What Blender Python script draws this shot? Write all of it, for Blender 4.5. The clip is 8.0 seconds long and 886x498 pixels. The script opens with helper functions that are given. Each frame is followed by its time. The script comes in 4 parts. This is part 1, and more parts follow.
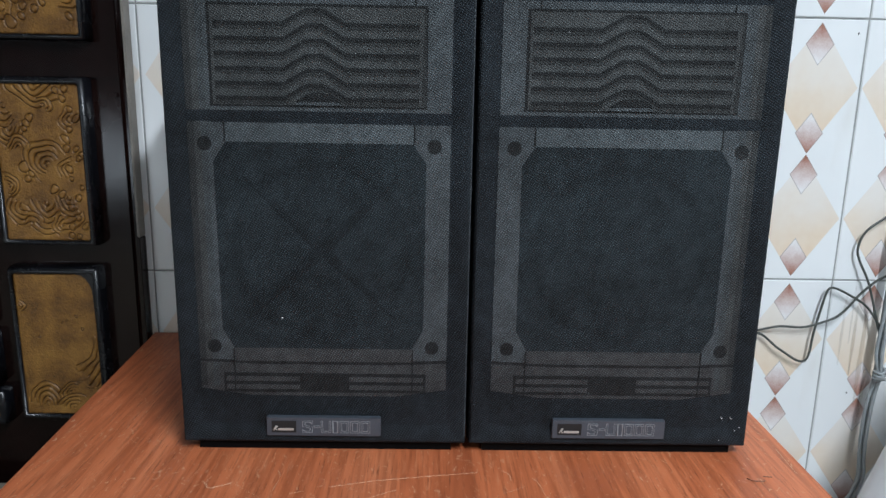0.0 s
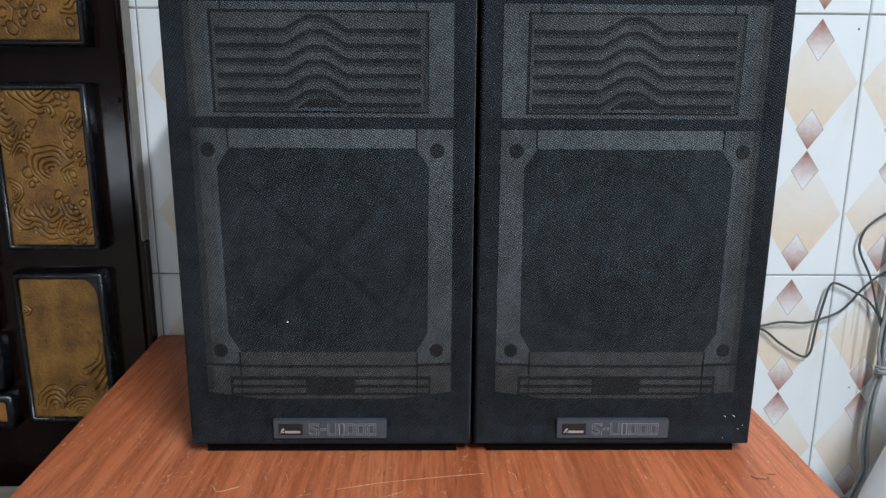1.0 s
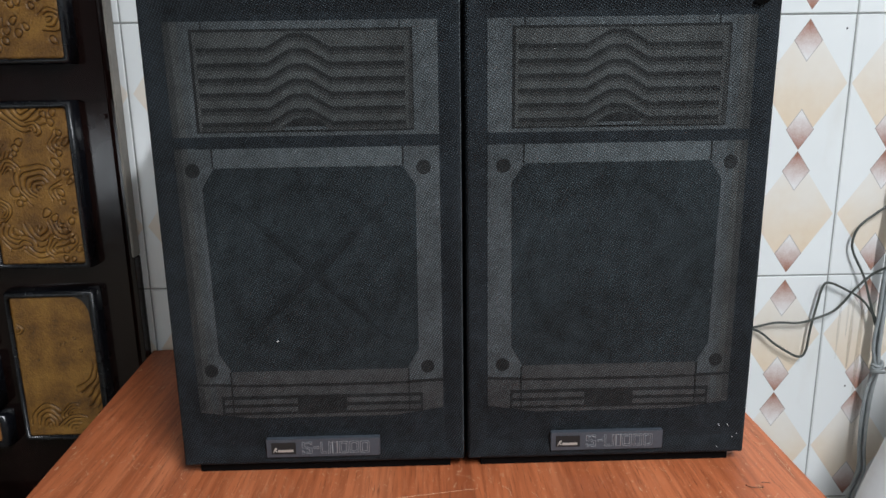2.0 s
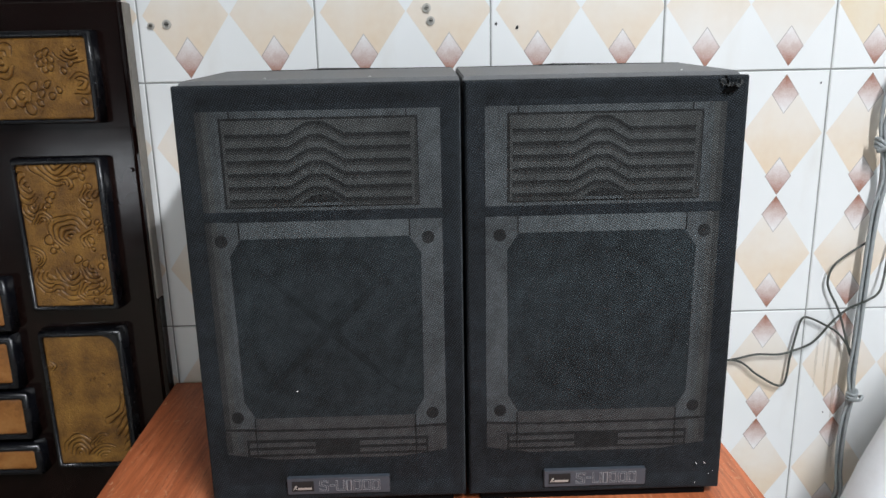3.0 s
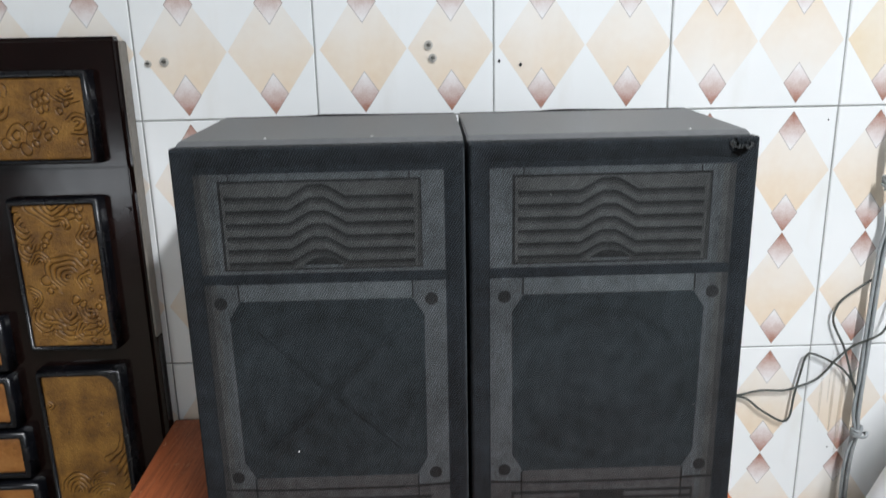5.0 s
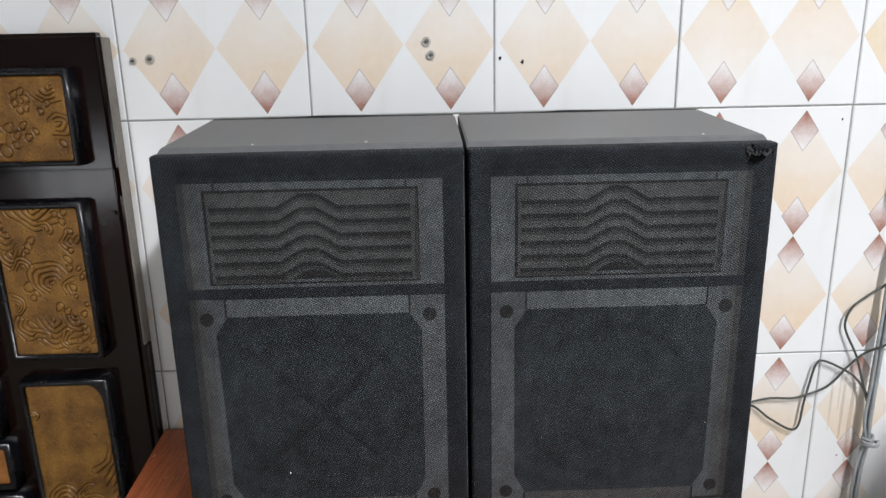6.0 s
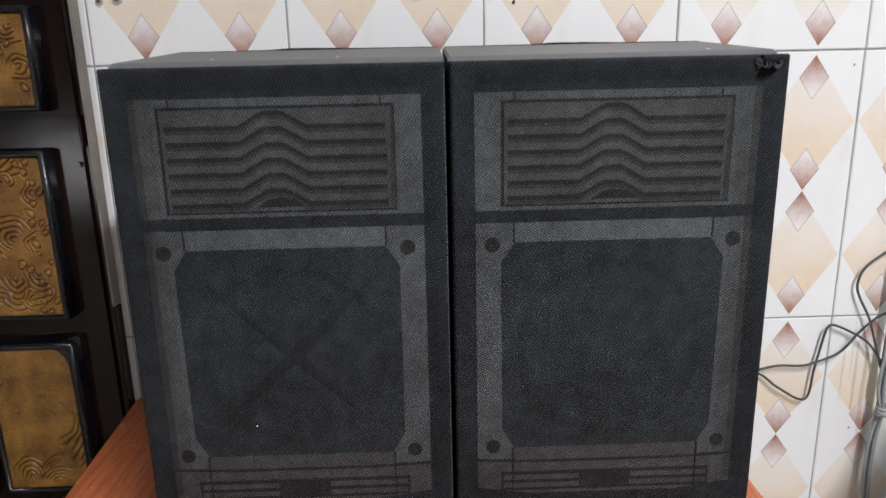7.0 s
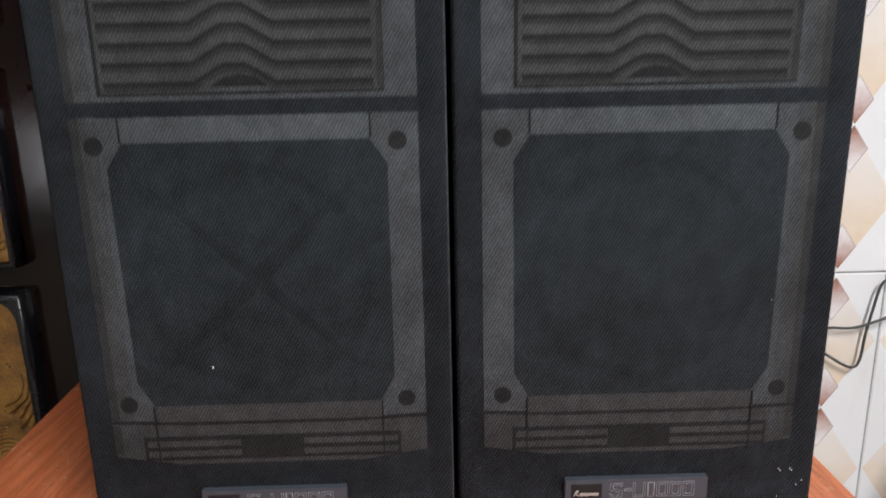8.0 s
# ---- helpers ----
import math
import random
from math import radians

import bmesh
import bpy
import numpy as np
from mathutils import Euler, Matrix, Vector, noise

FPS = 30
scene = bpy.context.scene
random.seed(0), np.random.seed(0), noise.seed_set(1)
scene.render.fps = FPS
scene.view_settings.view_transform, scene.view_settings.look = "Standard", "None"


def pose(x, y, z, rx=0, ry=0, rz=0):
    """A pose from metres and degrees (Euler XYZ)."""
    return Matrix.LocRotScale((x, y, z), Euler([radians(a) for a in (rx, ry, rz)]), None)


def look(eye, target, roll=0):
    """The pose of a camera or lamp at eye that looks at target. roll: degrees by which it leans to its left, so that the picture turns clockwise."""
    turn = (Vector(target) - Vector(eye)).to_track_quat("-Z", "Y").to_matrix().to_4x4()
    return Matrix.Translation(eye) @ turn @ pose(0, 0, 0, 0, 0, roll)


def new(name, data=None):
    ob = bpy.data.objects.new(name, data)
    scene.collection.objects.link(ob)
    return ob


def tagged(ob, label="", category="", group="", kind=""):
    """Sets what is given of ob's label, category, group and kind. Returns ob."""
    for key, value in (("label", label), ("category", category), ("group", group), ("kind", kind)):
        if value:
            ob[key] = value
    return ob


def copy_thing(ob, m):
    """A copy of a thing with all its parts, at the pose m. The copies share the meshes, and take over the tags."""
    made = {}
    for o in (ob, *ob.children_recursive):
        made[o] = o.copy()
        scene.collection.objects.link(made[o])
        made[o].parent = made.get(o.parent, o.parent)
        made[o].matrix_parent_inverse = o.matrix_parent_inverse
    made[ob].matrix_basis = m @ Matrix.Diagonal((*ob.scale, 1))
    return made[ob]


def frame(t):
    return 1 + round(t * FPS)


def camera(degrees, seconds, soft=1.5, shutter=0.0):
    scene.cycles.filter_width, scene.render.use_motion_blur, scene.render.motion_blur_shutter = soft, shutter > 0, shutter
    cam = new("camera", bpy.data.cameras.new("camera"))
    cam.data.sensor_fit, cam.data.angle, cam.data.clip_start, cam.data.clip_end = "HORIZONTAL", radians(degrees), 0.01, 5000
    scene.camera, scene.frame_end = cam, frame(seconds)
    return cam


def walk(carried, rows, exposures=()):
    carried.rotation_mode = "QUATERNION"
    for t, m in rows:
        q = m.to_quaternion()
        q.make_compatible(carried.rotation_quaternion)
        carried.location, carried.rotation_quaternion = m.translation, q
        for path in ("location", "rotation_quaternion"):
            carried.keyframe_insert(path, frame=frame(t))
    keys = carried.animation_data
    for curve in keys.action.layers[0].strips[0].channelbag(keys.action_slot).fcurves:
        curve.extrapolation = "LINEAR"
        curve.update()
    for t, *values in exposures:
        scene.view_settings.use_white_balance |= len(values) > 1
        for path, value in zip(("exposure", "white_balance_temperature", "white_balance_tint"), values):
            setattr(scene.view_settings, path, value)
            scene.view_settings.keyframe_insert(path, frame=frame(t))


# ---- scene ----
cam = camera(64.8, 8.0, shutter=0.4)
PATH = [
    (0, (-0.039, -0.638, 1.092), (-0.001, 1.316, 0.668), 1.1),
    (0.5, (-0.043, -0.641, 1.097), (-0.005, 1.312, 0.67), 0.9),
    (1, (-0.041, -0.64, 1.1), (-0.007, 1.311, 0.662), 0.4),
    (2.3, (-0.031, -0.632, 1.139), (0.006, 1.315, 0.685), -1.1),
    (2.5, (-0.031, -0.644, 1.158), (0.002, 1.303, 0.701), -1.1),
    (2.7, (-0.033, -0.664, 1.173), (0.002, 1.281, 0.714), -1.15),
    (3, (-0.033, -0.689, 1.198), (0.001, 1.257, 0.739), -1.2),
    (3.5, (-0.035, -0.692, 1.199), (-0.002, 1.253, 0.735), -1.1),
    (4, (-0.037, -0.668, 1.186), (-0.001, 1.278, 0.723), -1.2),
    (4.5, (-0.037, -0.666, 1.189), (-0.002, 1.278, 0.719), -1.2),
    (4.7, (-0.035, -0.668, 1.213), (0.0, 1.272, 0.731), -1.2),
    (5, (-0.036, -0.66, 1.265), (0.001, 1.279, 0.778), -1.2),
    (5.2, (-0.033, -0.651, 1.282), (0.003, 1.287, 0.789), -1.2),
    (6.3, (-0.035, -0.608, 1.268), (0.006, 1.323, 0.749), -1.2),
    (6.5, (-0.029, -0.602, 1.243), (0.01, 1.332, 0.735), -1.2),
    (7, (-0.017, -0.579, 1.196), (0.021, 1.357, 0.695), -1.3),
    (7.5, (-0.014, -0.536, 1.157), (0.023, 1.401, 0.661), -1.3),
    (7.7, (-0.013, -0.514, 1.138), (0.023, 1.424, 0.642), -1.5),
    (8, (-0.0125, -0.4835, 1.090), (0.014, 1.4575, 0.609), -1.25),
]
EXPOSURES = [
    (0.0, -0.26, 6100, 10), (1.2, -0.26, 6150, 11), (2.4, -0.32, 6600, 12), (3.0, -0.10, 6600, 13), (4.0, -0.12, 6600, 12), (4.5, -0.13, 6600, 12), (5.0, -0.04, 6600, 13), (5.2, -0.04, 6600, 13),
    (6.4, -0.06, 6900, 18), (7.2, -0.19, 6950, 19), (8.0, -0.14, 7000, 20),
]
walk(cam, [(t, look(eye, target, roll)) for t, eye, target, roll in PATH], EXPOSURES)

# ---- world and light ----
world = bpy.data.worlds.new("room_world")
scene.world = world
world.use_nodes = True
bgn = world.node_tree.nodes["Background"]
bgn.inputs[0].default_value = (0.75, 0.85, 1.0, 1)
bgn.inputs[1].default_value = 0.3


def area_lamp(name, where, target, sx, sy, watts, colour):
    d = bpy.data.lights.new(name, "AREA")
    d.shape, d.size, d.size_y, d.energy, d.color = "RECTANGLE", sx, sy, watts, colour
    o = new(name, d)
    o.matrix_world = look(where, target)
    return o


TUBE = (0.58, -1.35, 2.32)
area_lamp("tube_glow", (TUBE[0], TUBE[1], TUBE[2] - 0.05), (TUBE[0], TUBE[1] + 0.02, 0), 0.08, 1.2, 69, (0.90, 0.955, 1.0))
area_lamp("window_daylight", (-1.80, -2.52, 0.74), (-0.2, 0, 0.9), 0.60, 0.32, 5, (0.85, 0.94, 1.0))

# ---- materials ----


class Mat:
    """A node material with short helpers."""

    def __init__(self, name, rough=0.5, metal=0.0, spec=0.5):
        self.m = bpy.data.materials.new(name)
        self.m.use_nodes = True
        self.t = self.m.node_tree
        self.b = self.t.nodes["Principled BSDF"]
        self.b.inputs["Roughness"].default_value = rough
        self.b.inputs["Metallic"].default_value = metal
        self.b.inputs["Specular IOR Level"].default_value = spec
        self._co = None

    def node(self, kind, **kw):
        n = self.t.nodes.new(kind)
        for k, v in kw.items():
            n.inputs[k].default_value = v
        return n

    def link(self, a, b):
        self.t.links.new(a, b)

    def co(self, scale=(1, 1, 1), rot=(0, 0, 0)):
        if self._co is None:
            self._co = self.t.nodes.new("ShaderNodeTexCoord")
        mp = self.t.nodes.new("ShaderNodeMapping")
        mp.inputs["Scale"].default_value = scale
        mp.inputs["Rotation"].default_value = rot
        self.link(self._co.outputs["Object"], mp.inputs["Vector"])
        return mp.outputs["Vector"]

    def noise(self, scale, detail=4, stretch=(1, 1, 1), distort=0.0):
        n = self.node("ShaderNodeTexNoise", Scale=scale, Detail=detail, Distortion=distort)
        self.link(self.co(stretch), n.inputs["Vector"])
        return n.outputs["Fac"]

    def ramp(self, fac, *stops):
        r = self.t.nodes.new("ShaderNodeValToRGB")
        e = r.color_ramp.elements
        while len(e) < len(stops):
            e.new(0.5)
        for el, (p, c) in zip(e, stops):
            el.position, el.color = p, (*c, 1)
        self.link(fac, r.inputs["Fac"])
        return r.outputs["Color"]

    def math(self, op, a, b=None, c=None, clamp=False):
        n = self.t.nodes.new("ShaderNodeMath")
        n.operation, n.use_clamp = op, clamp
        for i, v in enumerate((a, b, c)):
            if v is None:
                continue
            if isinstance(v, (int, float)):
                n.inputs[i].default_value = v
            else:
                self.link(v, n.inputs[i])
        return n.outputs[0]

    def mix(self, fac, a, b, mode="MIX"):
        n = self.t.nodes.new("ShaderNodeMix")
        n.data_type, n.blend_type = "RGBA", mode
        for sock, v in ((n.inputs[0], fac), (n.inputs[6], a), (n.inputs[7], b)):
            if isinstance(v, (int, float)):
                sock.default_value = v
            elif isinstance(v, tuple):
                sock.default_value = (*v, 1)
            else:
                self.link(v, sock)
        return n.outputs[2]

    def colour(self, c):
        if isinstance(c, tuple):
            self.b.inputs["Base Color"].default_value = (*c, 1)
        else:
            self.link(c, self.b.inputs["Base Color"])
        return self

    def rough(self, fac, lo, hi):
        n = self.t.nodes.new("ShaderNodeMapRange")
        n.inputs["To Min"].default_value, n.inputs["To Max"].default_value = lo, hi
        self.link(fac, n.inputs["Value"])
        self.link(n.outputs[0], self.b.inputs["Roughness"])
        return self

    def bump(self, h, strength, dist):
        n = self.node("ShaderNodeBump", Strength=strength, Distance=dist)
        self.link(h, n.inputs["Height"])
        self.link(n.outputs[0], self.b.inputs["Normal"])
        return self

    def island(self):
        return self.t.nodes.new("ShaderNodeObjectInfo").outputs["Random"]


def simple(name, c, rough=0.5, metal=0.0, spec=0.5, vary=0.25, scale=30, bump=0.15, dist=0.001):
    m = Mat(name, rough, metal, spec)
    f = m.noise(scale, 5)
    g = m.noise(scale * 9, 3)
    m.colour(m.ramp(m.math("ADD", m.math("MULTIPLY", f, 0.7), m.math("MULTIPLY", g, 0.3)),
                    (0.3, tuple(v * (1 - vary) for v in c)), (0.7, tuple(min(1, v * (1 + vary)) for v in c))))
    m.rough(f, max(0.02, rough - 0.08), min(1, rough + 0.08))
    m.bump(g, bump, dist)
    return m.m


def tile_material(name="glazed_printed_tile", strength=1.0, slope=-5.2, tone=0.0, shift=0.0042):
    m = Mat(name, 0.16)
    sep = m.t.nodes.new("ShaderNodeSeparateXYZ")
    m.link(m.co(), sep.inputs[0])
    x, z = m.math("SUBTRACT", sep.outputs[0], shift), sep.outputs[2]
    cx = m.math("ABSOLUTE", m.math("SUBTRACT", m.math("ABSOLUTE", x), 0.0613))
    hz = m.math("SUBTRACT", m.math("FLOORED_MODULO", z, 0.185), 0.0925)
    az = m.math("SUBTRACT", m.math("ABSOLUTE", z), 0.0925)
    white = m.ramp(m.noise(6, 3), (0.3, (0.80, 0.82, 0.82)), (0.7, (0.85, 0.865, 0.865)))

    def diamond(offset, hw, hh):
        a = m.math("DIVIDE", cx, hw)
        b = m.math("DIVIDE", m.math("ABSOLUTE", m.math("SUBTRACT", az, offset)), hh)
        return m.math("ADD", a, b)

    def inside(d, lim, soft):
        return m.math("DIVIDE", m.math("SUBTRACT", lim, d), soft, clamp=True)

    rnd = m.island()
    big = diamond(0.0, 0.0612, 0.0872)
    fade = m.math("MULTIPLY_ADD", hz, slope, 0.56, clamp=True)
    fade = m.math("ADD", fade, m.math("MULTIPLY_ADD", m.noise(16, 3), 0.5, -0.25), clamp=True)
    fade = m.math("MULTIPLY", fade, m.math("MULTIPLY_ADD", rnd, 0.42 * strength, 0.70 * strength), clamp=True)
    grain = m.noise(90, 4)
    speck = m.noise(420, 2)
    beige = m.mix(grain, (0.76 - 0.04 * tone, 0.58 - 0.06 * tone, 0.40 - 0.14 * tone), (0.82 - 0.04 * tone, 0.68 - 0.06 * tone, 0.51 - 0.14 * tone))
    col = m.mix(m.math("MULTIPLY", inside(big, 1.0, 0.02), fade, clamp=True), white, beige)
    # pairs of small shaded diamonds: their dark tips meet in mid-tile and stop short of the joint
    for offset in (0.0582, -0.0632):
        sgn = 1.0 if offset > 0 else -1.0
        d = diamond(offset, 0.0204, 0.0292)
        along = m.math("SUBTRACT", m.math("MULTIPLY", az, sgn), abs(offset))
        tip = m.math("MULTIPLY_ADD", along, 19.0, 0.44, clamp=True)
        tint = m.ramp(m.math("ADD", tip, m.math("ADD", m.math("MULTIPLY_ADD", grain, 0.4, -0.2), m.math("MULTIPLY_ADD", speck, 0.3, -0.15)), clamp=True),
                      (0.0, (0.83, 0.81, 0.80)), (0.30, (0.72, 0.64, 0.62)), (0.62, (0.55, 0.40, 0.36)), (0.85, (0.42, 0.22, 0.17)), (1.0, (0.30, 0.13, 0.08)))
        col = m.mix(inside(d, 1.0, 0.03), col, m.mix(tip, (0.50, 0.47, 0.46), (0.30, 0.18, 0.14)))
        col = m.mix(inside(d, 0.94, 0.03), col, tint)
    dirt = m.math("MULTIPLY_ADD", m.noise(14, 6, (1, 1, 0.35)), 2.4, -1.45, clamp=True)
    col = m.mix(m.math("MULTIPLY", dirt, 0.35), col, (0.52, 0.43, 0.30))
    m.colour(col)
    m.rough(m.noise(25, 4), 0.10, 0.28)
    m.bump(m.noise(9, 2), 0.25, 0.003)
    return m.m


def wood_laminate():
    m = Mat("orange_brown_laminate", 0.42, 0, 0.5)
    fib = m.noise(150, 6, (1.0, 0.045, 1.0), 0.5)
    band = m.noise(16, 4, (1.0, 0.09, 1.0), 1.0)
    pore = m.noise(700, 3, (1.0, 0.05, 1.0))
    base = m.ramp(band, (0.30, (0.36, 0.092, 0.034)), (0.5, (0.56, 0.158, 0.060)), (0.70, (0.66, 0.215, 0.092)))
    col = m.mix(m.ramp(fib, (0.42, (0, 0, 0)), (0.64, (0.55, 0.55, 0.55))), base, (0.26, 0.062, 0.021))
    col = m.mix(m.math("MULTIPLY_ADD", pore, 3.5, -2.0, clamp=True), col, (0.11, 0.030, 0.012))
    pale = m.math("MULTIPLY_ADD", m.noise(230, 5, (1.0, 0.10, 1.0), 1.2), 5.0, -2.9, clamp=True)
    col = m.mix(m.math("MULTIPLY", pale, 0.6), col, (0.62, 0.25, 0.12))
    scuff = m.math("MULTIPLY_ADD", m.noise(95, 8, (1, 0.6, 1), 3.0), 8.0, -4.9, clamp=True)
    col = m.mix(m.math("MULTIPLY", scuff, 0.75), col, (0.66, 0.36, 0.20))
    m.colour(col)
    m.rough(m.noise(18, 5), 0.34, 0.55)
    m.bump(m.math("ADD", fib, pore), 0.10, 0.0006)
    return m.m


def lacquer(name, c, rough, spec):
    m = Mat(name, rough, 0, spec)
    n = m.noise(14, 6, (1, 1, 0.3), 0.8)
    m.colour(m.ramp(n, (0.3, tuple(v * 0.55 for v in c)), (0.55, c), (0.78, tuple(v * 1.9 for v in c))))
    m.rough(m.noise(30, 5), rough * 0.7, min(1, rough * 1.7))
    m.bump(m.noise(25, 4), 0.08, 0.002)
    return m.m


def gold_paint(name, lo, mid, hi, rough):
    m = Mat(name, rough, 0.12)
    n = m.noise(28, 6)
    s = m.noise(240, 3)
    col = m.ramp(m.math("ADD", m.math("MULTIPLY", n, 0.75), m.math("MULTIPLY", s, 0.25)), (0.32, lo), (0.5, mid), (0.7, hi))
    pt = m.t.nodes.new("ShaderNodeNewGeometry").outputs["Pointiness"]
    # darker brown where the carved surface is concave
    concave = m.math("MULTIPLY_ADD", pt, -16.0, 7.90, clamp=True)
    m.colour(m.mix(m.math("MULTIPLY", concave, 0.8), col, (0.018, 0.008, 0.003)))
    m.rough(n, rough - 0.1, rough + 0.15)
    m.bump(s, 0.3, 0.0008)
    return m.m


def weave(name, c, contrast=0.75, cone=0.0):
    """Coarse twill grille cloth: diagonal rows of raised stitches, blotched by age."""
    m = Mat(name, 0.72, 0, 0.22)
    sep = m.t.nodes.new("ShaderNodeSeparateXYZ")
    m.link(m.co(), sep.inputs[0])
    x, z = sep.outputs[0], sep.outputs[2]
    jit = m.math("MULTIPLY_ADD", m.noise(170, 3), 2.0, m.math("MULTIPLY", m.noise(12, 2), 3.0))
    row = m.math("SINE", m.math("MULTIPLY_ADD", m.math("MULTIPLY_ADD", x, 0.62, z), 2 * math.pi / 0.00235, jit))
    cross = m.math("SINE", m.math("MULTIPLY_ADD", m.math("MULTIPLY_ADD", x, 1.75, m.math("MULTIPLY", z, -1.0)), 2 * math.pi / 0.0046, jit))
    stitch = m.math("MULTIPLY", m.math("MULTIPLY_ADD", row, 0.5, 0.5), m.math("MULTIPLY_ADD", cross, 0.5, 0.5))
    w = m.math("MULTIPLY", m.math("SUBTRACT", stitch, 0.25), 3.0)
    blotch = m.math("ADD", m.math("MULTIPLY", m.noise(9, 5), 0.6), m.math("MULTIPLY", m.noise(70, 4), 0.4))
    spark = m.math("ADD", m.math("MULTIPLY_ADD", m.noise(1000, 2), 0.28, -0.14), m.math("MULTIPLY_ADD", m.noise(420, 3), 0.44, -0.22))
    f = m.math("ADD", m.math("MULTIPLY_ADD", w, 0.17, blotch), spark)
    if cone:
        # the round driver behind the thin cloth
        d = m.math("SQRT", m.math("ADD", m.math("POWER", x, 2.0), m.math("POWER", m.math("SUBTRACT", z, 0.199), 2.0)))
        ring = m.math("SUBTRACT", 1.0, m.math("MULTIPLY", m.math("ABSOLUTE", m.math("SUBTRACT", d, 0.081)), 130.0), clamp=True)
        dome = m.math("SUBTRACT", 1.0, m.math("MULTIPLY", d, 13.0), clamp=True)
        f = m.math("ADD", f, m.math("MULTIPLY_ADD", dome, 0.9 * cone, m.math("MULTIPLY", ring, -cone)))
    m.colour(m.ramp(f, (0.2, tuple(v * (1 - contrast) for v in c)), (0.5, c), (0.80, tuple(v * (1 + 1.2 * contrast) for v in c)), (1.0, tuple(v * (1 + 2.6 * contrast) for v in c))))
    m.bump(w, 0.55, 0.0008)
    return m.m


M_TILE = tile_material()
M_TILE2 = tile_material("faded_printed_tile", 0.85, 5.6, 0.0, -0.0008)
M_TILE3 = tile_material("yellowed_printed_tile", 1.2, -1.5, 1.0, -0.0008)
M_TILE4 = tile_material("centred_printed_tile", 1.0, -5.2, 0.0, -0.0008)
M_GROUT = simple("grey_grout", (0.30, 0.31, 0.30), 0.85, vary=0.3)
M_WOOD = wood_laminate()
M_EDGE = simple("worn_table_edge", (0.20, 0.075, 0.035), 0.5, vary=0.4, scale=60)
M_LACQ = lacquer("dark_brown_lacquer", (0.0085, 0.0034, 0.0028), 0.12, 0.24)
M_LACQ2 = lacquer("black_moulding_lacquer", (0.0055, 0.0059, 0.0080), 0.22, 0.42)
M_SIDE = simple("pale_reflection_headboard_edge", (0.21, 0.19, 0.165), 0.45, vary=0.35, scale=20)
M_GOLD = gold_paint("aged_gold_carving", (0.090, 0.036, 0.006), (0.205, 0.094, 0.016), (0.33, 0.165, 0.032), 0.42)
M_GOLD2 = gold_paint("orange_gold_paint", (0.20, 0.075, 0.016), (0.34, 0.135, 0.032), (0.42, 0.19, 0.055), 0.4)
M_CLOTHS = weave("black_grille_cloth", (0.0118, 0.0158, 0.0194), 0.85)
M_FIELD = weave("charcoal_cloth_field", (0.0160, 0.0219, 0.0252), 0.85, 0.075)
M_PGREY = weave("grey_printed_cloth", (0.0568, 0.0652, 0.0695), 0.6)
M_PLITE = weave("pale_grey_printed_cloth", (0.0704, 0.0823, 0.0875), 0.55)
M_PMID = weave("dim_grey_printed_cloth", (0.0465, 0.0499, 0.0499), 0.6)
M_PMID2 = weave("slant_dimmed_grey_printed_cloth", (0.0471, 0.0539, 0.0568), 0.6)
M_PWARM = weave("shaded_warm_grey_printed_cloth", (0.0449, 0.0471, 0.0482), 0.6)
M_PLOW = weave("dusky_printed_cloth", (0.0284, 0.0307, 0.0309), 0.6)
M_PDARK = weave("dark_printed_cloth", (0.0146, 0.0160, 0.0166), 0.65)
M_CREASE = weave("crease_shade_cloth", (0.0124, 0.0168, 0.0195), 0.85)
M_VINYL = simple("black_ash_vinyl", (0.112, 0.117, 0.122), 0.5, vary=0.22, scale=80, bump=0.2, dist=0.0006)
M_DARK = simple("matt_black_plastic", (0.010, 0.010, 0.010), 0.7, vary=0.2, scale=40)
M_PLINTH = simple("shade_black_plinth", (0.0035, 0.0033, 0.0034), 0.85, spec=0.1, vary=0.2, scale=40)
M_BADGE = simple("dark_grey_badge", (0.062, 0.074, 0.090), 0.42, 0.1, vary=0.12, scale=90)
M_PRINT = simple("pale_badge_print", (0.26, 0.27, 0.28), 0.5, vary=0.1)
M_SILVER = simple("silver_print", (0.50, 0.48, 0.44), 0.4, 0.3, vary=0.1)
M_CABLE = simple("grey_cable_sheath", (0.30, 0.325, 0.33), 0.45, vary=0.2, scale=70)
M_WIRE = simple("dark_olive_wire_sheath", (0.060, 0.066, 0.058), 0.45, vary=0.25, scale=70)
M_WHITE = simple("white_cotton", (0.88, 0.90, 0.92), 0.9, vary=0.03, scale=25, bump=0.2)
M_WALL = simple("pale_wall_paint", (0.50, 0.53, 0.54), 0.85, vary=0.05, scale=6)
M_FLOOR = simple("speckled_floor_stone", (0.42, 0.40, 0.36), 0.35, vary=0.3, scale=60)
M_SHEET = simple("cream_printed_bedsheet", (0.50, 0.46, 0.37), 0.9, vary=0.35, scale=28)
M_STEEL = simple("dull_screw_steel", (0.22, 0.21, 0.19), 0.45, 0.8, vary=0.3, scale=200)
M_PLUG = simple("grey_wall_plug", (0.46, 0.44, 0.40), 0.7, vary=0.3, scale=200)
M_VOID = simple("unlit_hole", (0.002, 0.002, 0.002), 0.95, spec=0.05)
M_LINT = simple("white_lint", (0.75, 0.75, 0.75), 0.9)
M_SCRATCH = simple("bare_scratched_wood", (0.66, 0.40, 0.25), 0.7, vary=0.2, scale=200)
_g = Mat("window_glass", 0.02)
_g.b.inputs["Transmission Weight"].default_value = 1.0
M_GLASS = _g.m
M_GLOW = Mat("lit_tube").m
_b = M_GLOW.node_tree.nodes["Principled BSDF"]
